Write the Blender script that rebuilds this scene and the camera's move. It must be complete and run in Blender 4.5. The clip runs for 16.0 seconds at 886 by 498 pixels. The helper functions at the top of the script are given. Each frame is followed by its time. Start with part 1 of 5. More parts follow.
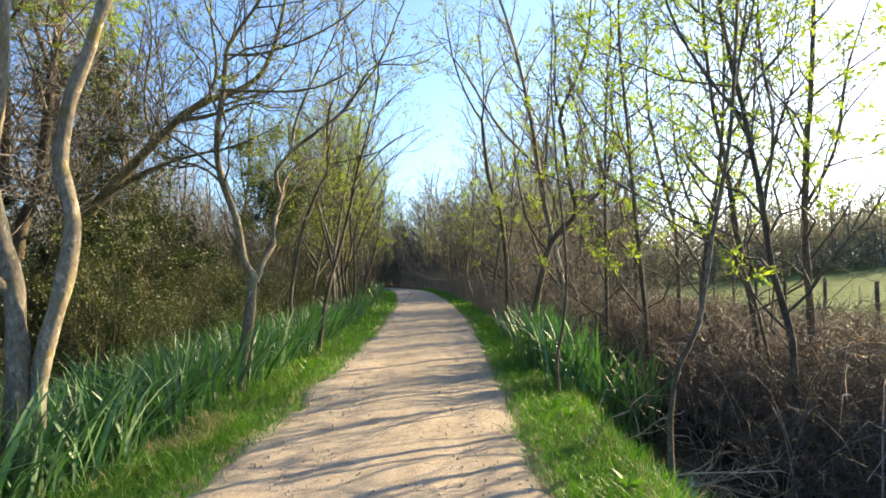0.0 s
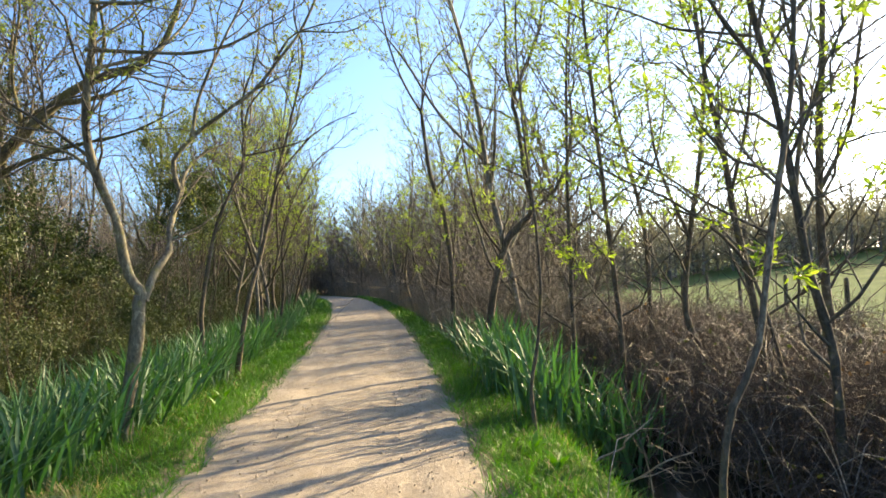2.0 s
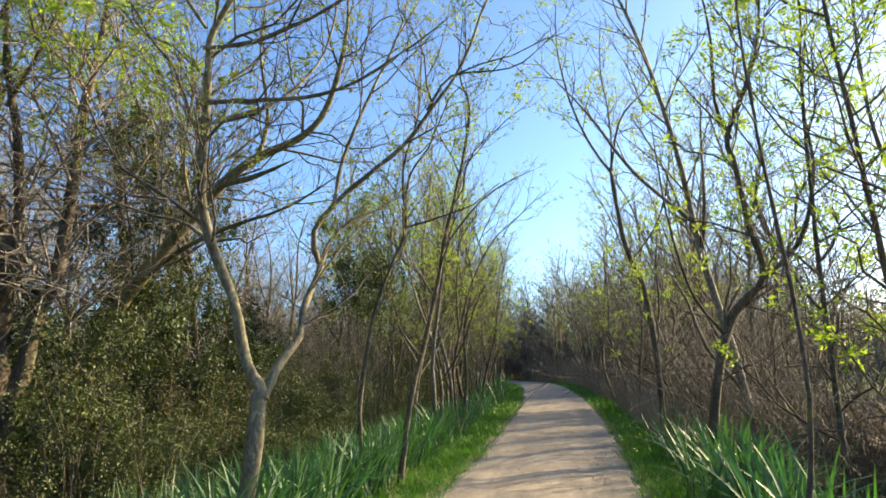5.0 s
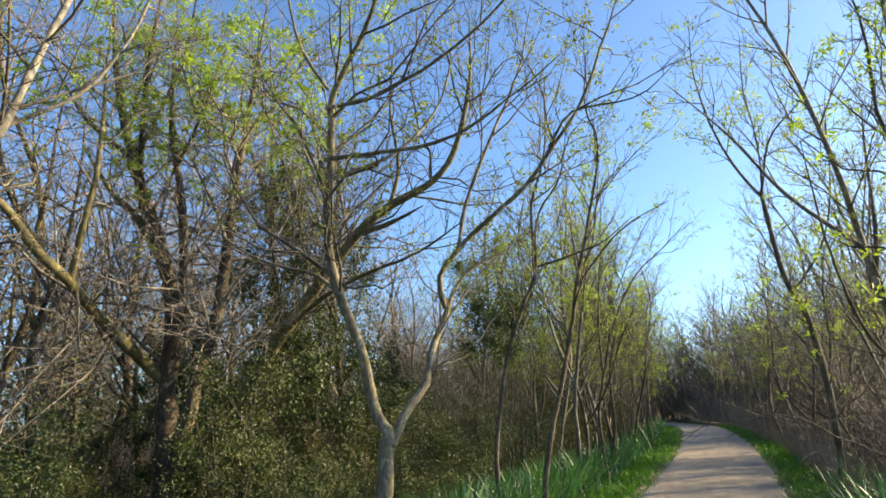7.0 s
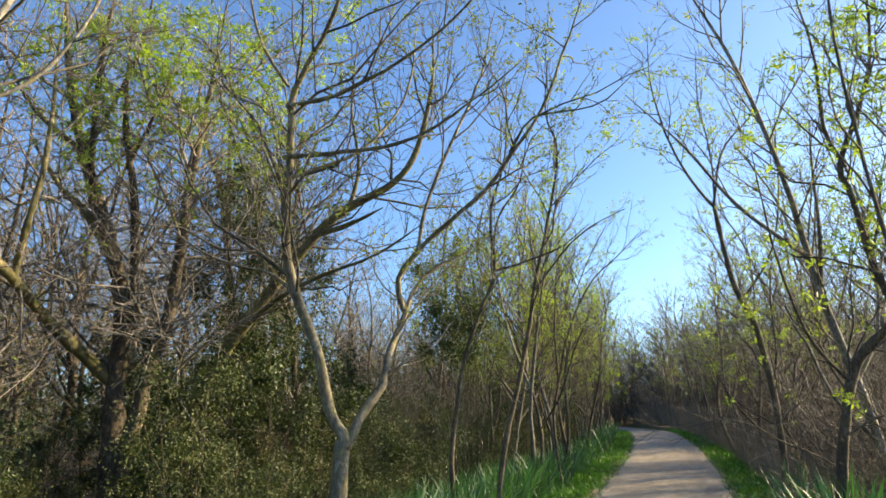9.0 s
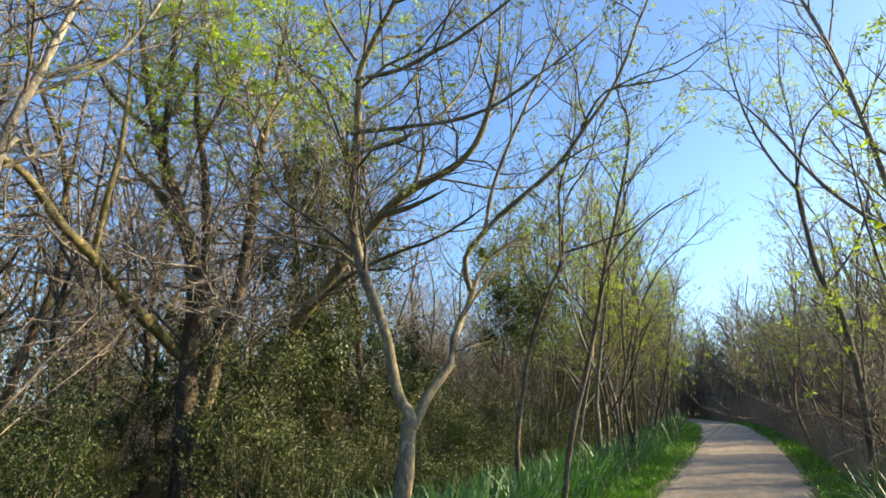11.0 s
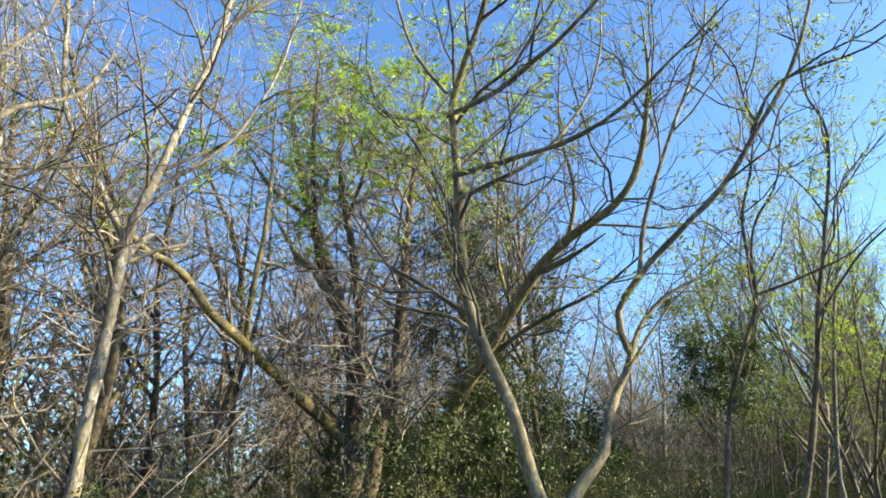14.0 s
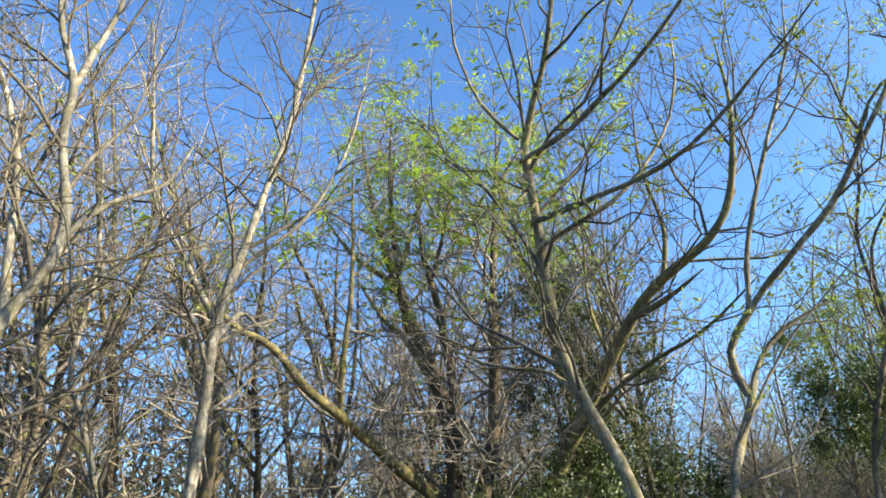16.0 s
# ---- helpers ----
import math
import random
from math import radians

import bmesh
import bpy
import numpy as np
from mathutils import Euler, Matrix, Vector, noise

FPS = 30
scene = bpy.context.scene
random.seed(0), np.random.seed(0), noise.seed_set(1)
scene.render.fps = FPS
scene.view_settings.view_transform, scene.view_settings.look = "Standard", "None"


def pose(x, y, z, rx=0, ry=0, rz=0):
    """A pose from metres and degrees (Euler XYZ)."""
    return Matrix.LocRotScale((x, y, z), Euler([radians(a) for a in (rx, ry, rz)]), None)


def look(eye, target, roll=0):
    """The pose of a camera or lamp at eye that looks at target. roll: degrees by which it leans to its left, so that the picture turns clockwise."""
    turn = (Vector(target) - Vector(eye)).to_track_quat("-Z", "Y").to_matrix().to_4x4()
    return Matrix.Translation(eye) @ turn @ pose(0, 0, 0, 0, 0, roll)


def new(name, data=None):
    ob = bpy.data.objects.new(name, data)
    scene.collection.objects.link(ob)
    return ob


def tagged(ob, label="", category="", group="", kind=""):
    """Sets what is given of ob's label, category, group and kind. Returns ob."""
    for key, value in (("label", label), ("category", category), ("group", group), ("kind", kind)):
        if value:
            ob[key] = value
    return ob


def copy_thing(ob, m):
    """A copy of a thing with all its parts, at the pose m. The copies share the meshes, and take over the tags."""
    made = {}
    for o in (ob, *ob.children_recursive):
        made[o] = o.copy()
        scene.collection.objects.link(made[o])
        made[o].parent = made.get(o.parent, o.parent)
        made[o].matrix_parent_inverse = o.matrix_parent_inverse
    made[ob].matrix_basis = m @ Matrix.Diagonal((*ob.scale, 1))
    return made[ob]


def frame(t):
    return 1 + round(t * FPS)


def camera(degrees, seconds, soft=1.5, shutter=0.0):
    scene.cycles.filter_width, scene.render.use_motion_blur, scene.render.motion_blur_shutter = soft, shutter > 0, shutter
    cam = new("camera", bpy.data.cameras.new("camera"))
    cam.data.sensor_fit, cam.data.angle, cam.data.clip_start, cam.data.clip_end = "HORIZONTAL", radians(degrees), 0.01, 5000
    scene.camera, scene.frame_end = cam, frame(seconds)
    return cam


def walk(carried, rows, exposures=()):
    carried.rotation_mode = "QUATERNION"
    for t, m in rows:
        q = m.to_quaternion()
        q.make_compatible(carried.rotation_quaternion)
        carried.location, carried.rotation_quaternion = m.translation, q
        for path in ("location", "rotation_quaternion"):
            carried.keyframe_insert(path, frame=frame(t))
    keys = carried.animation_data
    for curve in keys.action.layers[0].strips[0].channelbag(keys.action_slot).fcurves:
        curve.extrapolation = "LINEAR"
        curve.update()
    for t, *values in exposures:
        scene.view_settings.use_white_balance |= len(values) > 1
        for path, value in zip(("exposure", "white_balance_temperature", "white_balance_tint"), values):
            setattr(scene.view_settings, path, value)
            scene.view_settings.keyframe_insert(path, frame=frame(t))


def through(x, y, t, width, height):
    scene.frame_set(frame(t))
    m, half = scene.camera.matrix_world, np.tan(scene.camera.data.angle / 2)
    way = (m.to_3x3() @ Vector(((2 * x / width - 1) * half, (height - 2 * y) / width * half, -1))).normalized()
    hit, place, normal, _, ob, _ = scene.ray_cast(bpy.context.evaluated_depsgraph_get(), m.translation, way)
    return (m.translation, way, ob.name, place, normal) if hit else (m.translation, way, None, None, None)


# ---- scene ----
cam = camera(67.5, 16.0, soft=1.7)
PATH = [
    (0, (0.077, 0.141, 1.543), (0.055, 2.02, 1.6), -1.1),
    (0.5, (0.03, 0.523, 1.545), (0.107, 2.401, 1.585), -1.1),
    (1, (0.08, 0.977, 1.577), (0.189, 2.854, 1.611), -1.0),
    (1.5, (-0.001, 1.377, 1.563), (0.109, 3.252, 1.623), -1.5),
    (2, (-0.008, 1.801, 1.567), (0.153, 3.673, 1.633), -2.5),
    (2.5, (0.066, 2.189, 1.596), (0.211, 4.06, 1.693), -2.7),
    (3, (0.055, 2.55, 1.623), (0.157, 4.423, 1.746), -3.0),
    (3.5, (0.121, 2.848, 1.599), (0.169, 4.721, 1.759), -3.2),
    (4, (0.213, 3.14, 1.628), (0.037, 4.995, 1.874), -2.6),
    (4.5, (0.15, 3.376, 1.62), (-0.157, 5.21, 1.897), -2.2),
    (5, (0.166, 3.61, 1.627), (-0.208, 5.424, 1.948), -2.5),
    (5.2, (0.189, 3.687, 1.625), (-0.248, 5.482, 1.969), -2.4),
    (7.3, (0.332, 3.76, 1.697), (-0.42, 5.423, 2.144), -2.4),
    (7.5, (0.325, 3.764, 1.704), (-0.407, 5.435, 2.155), -2.8),
    (8, (0.329, 3.743, 1.688), (-0.329, 5.444, 2.147), -3.1),
    (8.2, (0.336, 3.747, 1.686), (-0.298, 5.457, 2.144), -2.6),
    (10.3, (0.287, 3.803, 1.634), (-0.42, 5.494, 2.053), -0.0),
    (10.5, (0.286, 3.815, 1.631), (-0.451, 5.494, 2.048), -0.0),
    (11, (0.191, 3.899, 1.635), (-0.611, 5.547, 2.051), -0.6),
    (11.5, (0.078, 4.044, 1.67), (-0.793, 5.652, 2.106), -2.5),
    (12, (0.109, 4.297, 1.676), (-0.836, 5.86, 2.123), -2.9),
    (12.5, (0.16, 4.513, 1.694), (-0.838, 6.04, 2.148), -1.8),
    (13, (0.061, 4.706, 1.722), (-0.972, 6.193, 2.229), -1.3),
    (13.5, (0.053, 4.885, 1.749), (-1.026, 6.324, 2.295), -2.5),
    (14, (0.14, 5.034, 1.802), (-1.078, 6.332, 2.409), -1.9),
    (14.5, (0.163, 5.068, 1.831), (-1.157, 6.232, 2.492), -1.7),
    (15, (0.18, 5.093, 1.848), (-1.198, 6.15, 2.568), -2.1),
    (15.5, (0.158, 5.137, 1.852), (-1.255, 6.116, 2.613), -2.8),
    (16, (0.016, 5.186, 1.845), (-1.313, 6.269, 2.618), -4.6),
]
# the clip's own automatic exposure and white balance: seconds, stops, kelvin, tint
EXPOSURES = [(0, 1.82, 8500, 6), (3, 1.78, 8350, 6), (5, 1.66, 8150, 5), (8, 1.53, 8000, 5), (10.5, 1.50, 8000, 5), (11, 1.60, 7950, 5), (12, 1.77, 7800, 5), (13, 1.82, 7500, 4), (14.5, 1.82, 7000, 2), (16, 1.76, 6900, 2)]
walk(cam, [(t, look(eye, target, roll)) for t, eye, target, roll in PATH], EXPOSURES)

# ---- world, sun, exposure ----
SUN_AZ, SUN_EL = 56.0, 19.5          # degrees to the right of +y, degrees above the horizon
world = bpy.data.worlds.new("sky")
scene.world = world
world.use_nodes = True
wn = world.node_tree.nodes
sky = wn.new("ShaderNodeTexSky")
sky.sky_type = "NISHITA"
sky.sun_disc = False
sky.sun_elevation, sky.sun_rotation = radians(SUN_EL), radians(SUN_AZ)
sky.air_density, sky.dust_density, sky.ozone_density = 0.75, 1.3, 7.0
wn["Background"].inputs[1].default_value = 0.15
world.node_tree.links.new(sky.outputs[0], wn["Background"].inputs[0])

sun = new("sun", bpy.data.lights.new("sun", "SUN"))
sun.data.energy, sun.data.angle, sun.data.color = 5.0, radians(0.55), (1.0, 0.86, 0.65)
sun_way = Vector((math.sin(radians(SUN_AZ)) * math.cos(radians(SUN_EL)), math.cos(radians(SUN_AZ)) * math.cos(radians(SUN_EL)), math.sin(radians(SUN_EL))))
sun.matrix_world = look(sun_way * 60, (0, 0, 0))


# ---- materials ----
def material(name):
    m = bpy.data.materials.new(name)
    m.use_nodes = True
    nt = m.node_tree
    bsdf = nt.nodes["Principled BSDF"]
    return m, nt, bsdf


def ramp(nt, fac, stops, interpolation="LINEAR"):
    r = nt.nodes.new("ShaderNodeValToRGB")
    r.color_ramp.interpolation = interpolation
    el = r.color_ramp.elements
    while len(el) < len(stops):
        el.new(0.5)
    for e, (p, c) in zip(el, stops):
        e.position, e.color = p, (*c, 1) if len(c) == 3 else c
    nt.links.new(fac, r.inputs[0])
    return r.outputs[0]


def tex_noise(nt, scale, detail=4.0, rough=0.55, vector=None):
    n = nt.nodes.new("ShaderNodeTexNoise")
    n.inputs["Scale"].default_value, n.inputs["Detail"].default_value, n.inputs["Roughness"].default_value = scale, detail, rough
    if vector is not None:
        nt.links.new(vector, n.inputs["Vector"])
    return n.outputs[0]


def coords(nt, scale=(1, 1, 1), space="Object"):
    tc = nt.nodes.new("ShaderNodeTexCoord")
    mp = nt.nodes.new("ShaderNodeMapping")
    mp.inputs["Scale"].default_value = scale
    nt.links.new(tc.outputs[space], mp.inputs["Vector"])
    return mp.outputs[0]


def mix(nt, fac, a, b, blend="MIX"):
    n = nt.nodes.new("ShaderNodeMix")
    n.data_type, n.blend_type = "RGBA", blend
    for sock, v in ((n.inputs[0], fac), (n.inputs[6], a), (n.inputs[7], b)):
        if isinstance(v, (int, float)):
            sock.default_value = v
        elif isinstance(v, tuple):
            sock.default_value = (*v, 1)
        else:
            nt.links.new(v, sock)
    return n.outputs[2]


def bump(nt, bsdf, height, strength, distance):
    b = nt.nodes.new("ShaderNodeBump")
    b.inputs["Strength"].default_value, b.inputs["Distance"].default_value = strength, distance
    nt.links.new(height, b.inputs["Height"])
    nt.links.new(b.outputs[0], bsdf.inputs["Normal"])


def bark_material(name, dark, light, lichen, lichen_amount=0.4, rough=0.9):
    m, nt, bsdf = material(name)
    v = coords(nt, (1, 1, 0.35))
    fine = tex_noise(nt, 45, 5, 0.65, v)
    base = ramp(nt, fine, [(0.3, dark), (0.68, light)])
    blotch = tex_noise(nt, 7, 4, 0.6, coords(nt))
    mask = ramp(nt, blotch, [(0.62 - 0.2 * lichen_amount, (0, 0, 0)), (0.72 - 0.15 * lichen_amount, (1, 1, 1))])
    col = mix(nt, mask, base, lichen)
    crust = ramp(nt, tex_noise(nt, 17, 4, 0.7, coords(nt, (1, 1, 0.6))), [(0.56, (0, 0, 0)), (0.64, (1, 1, 1))])
    pale = tuple(min(0.5, c * 1.5 + 0.01) for c in light)
    col = mix(nt, mix(nt, 1.0, crust, (0.8, 0.8, 0.8), "MULTIPLY"), col, pale)
    wear = ramp(nt, tex_noise(nt, 2.6, 3, 0.6, coords(nt, (1, 1, 0.6))), [(0.35, (0.45, 0.43, 0.40)), (0.62, (1.2, 1.18, 1.15))])
    col = mix(nt, 0.8, col, mix(nt, 1.0, col, wear, "MULTIPLY"))
    info = nt.nodes.new("ShaderNodeObjectInfo")
    tone = ramp(nt, info.outputs["Random"], [(0, (0.8, 0.8, 0.8)), (1, (1.15, 1.12, 1.08))])
    col = mix(nt, 1.0, col, tone, "MULTIPLY")
    nt.links.new(col, bsdf.inputs["Base Color"])
    bsdf.inputs["Roughness"].default_value = rough
    bump(nt, bsdf, fine, 0.5, 0.01)
    return m


def leaf_material(name, a, b, through=0.45, rough=0.5, glow=(1.0, 1.0, 0.6)):
    """Thin leaf: light is thrown back and let through."""
    m, nt, bsdf = material(name)
    geo = nt.nodes.new("ShaderNodeNewGeometry")
    col = ramp(nt, geo.outputs["Random Per Island"], [(0, a), (1, b)])
    patch = tex_noise(nt, 9, 3, 0.6, coords(nt))
    col = mix(nt, 0.5, col, mix(nt, 1.0, col, ramp(nt, patch, [(0.3, (0.55, 0.6, 0.5)), (0.7, (1.3, 1.25, 1.1))]), "MULTIPLY"))
    nt.links.new(col, bsdf.inputs["Base Color"])
    bsdf.inputs["Roughness"].default_value = rough
    tr = nt.nodes.new("ShaderNodeBsdfTranslucent")
    nt.links.new(mix(nt, 1.0, col, glow, "MULTIPLY"), tr.inputs[0])
    sh = nt.nodes.new("ShaderNodeMixShader")
    sh.inputs[0].default_value = through
    nt.links.new(bsdf.outputs[0], sh.inputs[1])
    nt.links.new(tr.outputs[0], sh.inputs[2])
    nt.links.new(sh.outputs[0], nt.nodes["Material Output"].inputs[0])
    return m


BARK = bark_material("grey_brown_bark", (0.035, 0.028, 0.02), (0.155, 0.13, 0.098), (0.19, 0.165, 0.06), 0.35)
BARK_PALE = bark_material("pale_bark", (0.055, 0.05, 0.042), (0.29, 0.272, 0.235), (0.17, 0.155, 0.085), 0.45)
BARK_WARM = bark_material("smooth_olive_grey_bark", (0.06, 0.05, 0.034), (0.265, 0.235, 0.165), (0.17, 0.16, 0.06), 0.4)
BARK_MOTTLED = bark_material("mottled_lichen_bark", (0.085, 0.07, 0.05), (0.27, 0.24, 0.195), (0.17, 0.145, 0.065), 0.5)
BARK_DARK = bark_material("dark_ridged_bark", (0.035, 0.026, 0.018), (0.13, 0.105, 0.078), (0.10, 0.09, 0.04), 0.25)
BARK_MOSSY = bark_material("mossy_bark", (0.07, 0.058, 0.03), (0.21, 0.18, 0.10), (0.20, 0.18, 0.06), 0.8)
TWIG = bark_material("twig_bark", (0.042, 0.036, 0.027), (0.165, 0.145, 0.115), (0.15, 0.13, 0.05), 0.15)
TWIG_GREY = bark_material("grey_twig_bark", (0.085, 0.074, 0.063), (0.325, 0.292, 0.255), (0.18, 0.16, 0.09), 0.1)
CANE = bark_material("dry_cane", (0.032, 0.024, 0.022), (0.15, 0.115, 0.098), (0.14, 0.09, 0.06), 0.3, 0.7)
REED = bark_material("dry_reed", (0.28, 0.21, 0.15), (0.52, 0.42, 0.31), (0.4, 0.3, 0.22), 0.2, 0.8)
FRESH = leaf_material("fresh_leaf", (0.20, 0.31, 0.04), (0.37, 0.47, 0.10), 0.55, 0.5, (1.15, 1.2, 0.65))
BUD = leaf_material("young_olive_leaf", (0.18, 0.23, 0.055), (0.31, 0.36, 0.11), 0.5, 0.6)
EVERGREEN = leaf_material("evergreen_leaf", (0.018, 0.04, 0.010), (0.078, 0.11, 0.026), 0.25, 0.5)
OLIVE = leaf_material("olive_undergrowth_leaf", (0.032, 0.05, 0.014), (0.118, 0.142, 0.042), 0.28, 0.52)
BROWNISH = leaf_material("brown_olive_leaf", (0.05, 0.045, 0.02), (0.14, 0.125, 0.05), 0.3, 0.65)
# brown lightened so the colour itself carries the distance haze at the bend
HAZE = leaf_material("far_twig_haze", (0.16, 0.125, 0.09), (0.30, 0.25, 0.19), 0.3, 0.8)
LIGHT = leaf_material("light_shrub_leaf", (0.105, 0.135, 0.042), (0.21, 0.25, 0.085), 0.4, 0.7)
# olive paled towards grey: distance haze put into the far crowns' colour
HAZED_OLIVE = leaf_material("far_hazed_olive_leaf", (0.22, 0.21, 0.155), (0.33, 0.315, 0.235), 0.4, 0.9, (1, 1, 0.9))
IRIS = leaf_material("iris_leaf", (0.03, 0.092, 0.042), (0.115, 0.225, 0.10), 0.22, 0.5, (0.9, 1.4, 0.35))
GRASS = leaf_material("verge_grass", (0.032, 0.13, 0.009), (0.135, 0.31, 0.026), 0.32, 0.5, (1.0, 1.25, 0.4))
STRAW = leaf_material("dry_grass", (0.30, 0.24, 0.12), (0.50, 0.42, 0.26), 0.3, 0.7)
DEAD_LEAF = leaf_material("dead_leaf", (0.10, 0.05, 0.025), (0.26, 0.15, 0.08), 0.25, 0.7)


def path_material():
    m, nt, bsdf = material("sandy_gravel")
    v = coords(nt)
    big = tex_noise(nt, 0.9, 4, 0.6, v)
    streak = tex_noise(nt, 2.2, 5, 0.65, coords(nt, (2.2, 0.6, 1)))
    grit = tex_noise(nt, 95, 3, 0.7, v)
    col = ramp(nt, big, [(0.3, (0.30, 0.25, 0.20)), (0.7, (0.415, 0.35, 0.285))])
    col = mix(nt, 0.55, col, ramp(nt, streak, [(0.3, (0.235, 0.187, 0.142)), (0.6, (0.435, 0.36, 0.283))]))
    col = mix(nt, 0.6, col, mix(nt, 1.0, col, ramp(nt, grit, [(0.32, (0.5, 0.5, 0.5)), (0.6, (1.2, 1.18, 1.14))]), "MULTIPLY"))
    fleck = ramp(nt, tex_noise(nt, 28, 6, 0.75, v), [(0.34, (0.55, 0.52, 0.5)), (0.47, (1, 1, 1)), (0.66, (1.12, 1.1, 1.06))])
    col = mix(nt, 0.75, col, mix(nt, 1.0, col, fleck, "MULTIPLY"))
    nt.links.new(col, bsdf.inputs["Base Color"])
    bsdf.inputs["Roughness"].default_value = 0.95
    h = mix(nt, 0.5, grit, tex_noise(nt, 14, 5, 0.6, v))
    bump(nt, bsdf, h, 0.9, 0.03)
    return m


def ground_material():
    """Leaf litter and soil under the wood, rough meadow away from it."""
    m, nt, bsdf = material("woodland_soil")
    v = coords(nt)
    litter = ramp(nt, tex_noise(nt, 22, 5, 0.7, v), [(0.3, (0.035, 0.027, 0.018)), (0.5, (0.09, 0.065, 0.04)), (0.72, (0.20, 0.15, 0.095))])
    moss = ramp(nt, tex_noise(nt, 60, 4, 0.7, v), [(0.35, (0.035, 0.075, 0.012)), (0.65, (0.09, 0.15, 0.025))])
    meadow = ramp(nt, tex_noise(nt, 1.2, 6, 0.65, v), [(0.3, (0.052, 0.095, 0.028)), (0.7, (0.105, 0.155, 0.045))])
    att = nt.nodes.new("ShaderNodeAttribute")
    att.attribute_name = "cover"
    sep = nt.nodes.new("ShaderNodeSeparateColor")
    nt.links.new(att.outputs["Color"], sep.inputs[0])
    col = mix(nt, sep.outputs[0], litter, moss)
    col = mix(nt, sep.outputs[1], col, meadow)
    sand = ramp(nt, tex_noise(nt, 40, 4, 0.7, v), [(0.3, (0.20, 0.15, 0.10)), (0.7, (0.36, 0.28, 0.195))])
    edge = nt.nodes.new("ShaderNodeMath")
    edge.operation = "MULTIPLY_ADD"
    nt.links.new(tex_noise(nt, 9, 5, 0.7, v), edge.inputs[0])
    edge.inputs[1].default_value = 1.6
    shift = nt.nodes.new("ShaderNodeMath")
    shift.operation = "SUBTRACT"
    nt.links.new(sep.outputs[2], shift.inputs[0])
    shift.inputs[1].default_value = 1.3
    nt.links.new(shift.outputs[0], edge.inputs[2])
    col = mix(nt, ramp(nt, edge.outputs[0], [(0.0, (0, 0, 0)), (0.35, (1, 1, 1))]), col, sand)
    nt.links.new(col, bsdf.inputs["Base Color"])
    bsdf.inputs["Roughness"].default_value = 1.0
    bsdf.inputs["Specular IOR Level"].default_value = 0.1
    bump(nt, bsdf, tex_noise(nt, 30, 5, 0.7, v), 0.8, 0.03)
    return m


def water_material():
    m, nt, bsdf = material("still_ditch_water")
    v = coords(nt)
    col = ramp(nt, tex_noise(nt, 3, 4, 0.6, v), [(0.3, (0.012, 0.012, 0.008)), (0.7, (0.03, 0.03, 0.02))])
    nt.links.new(col, bsdf.inputs["Base Color"])
    bsdf.inputs["Roughness"].default_value = 0.06
    bump(nt, bsdf, tex_noise(nt, 6, 3, 0.5, v), 0.06, 0.02)
    return m


PATH_MAT, SOIL, WATER = path_material(), ground_material(), water_material()


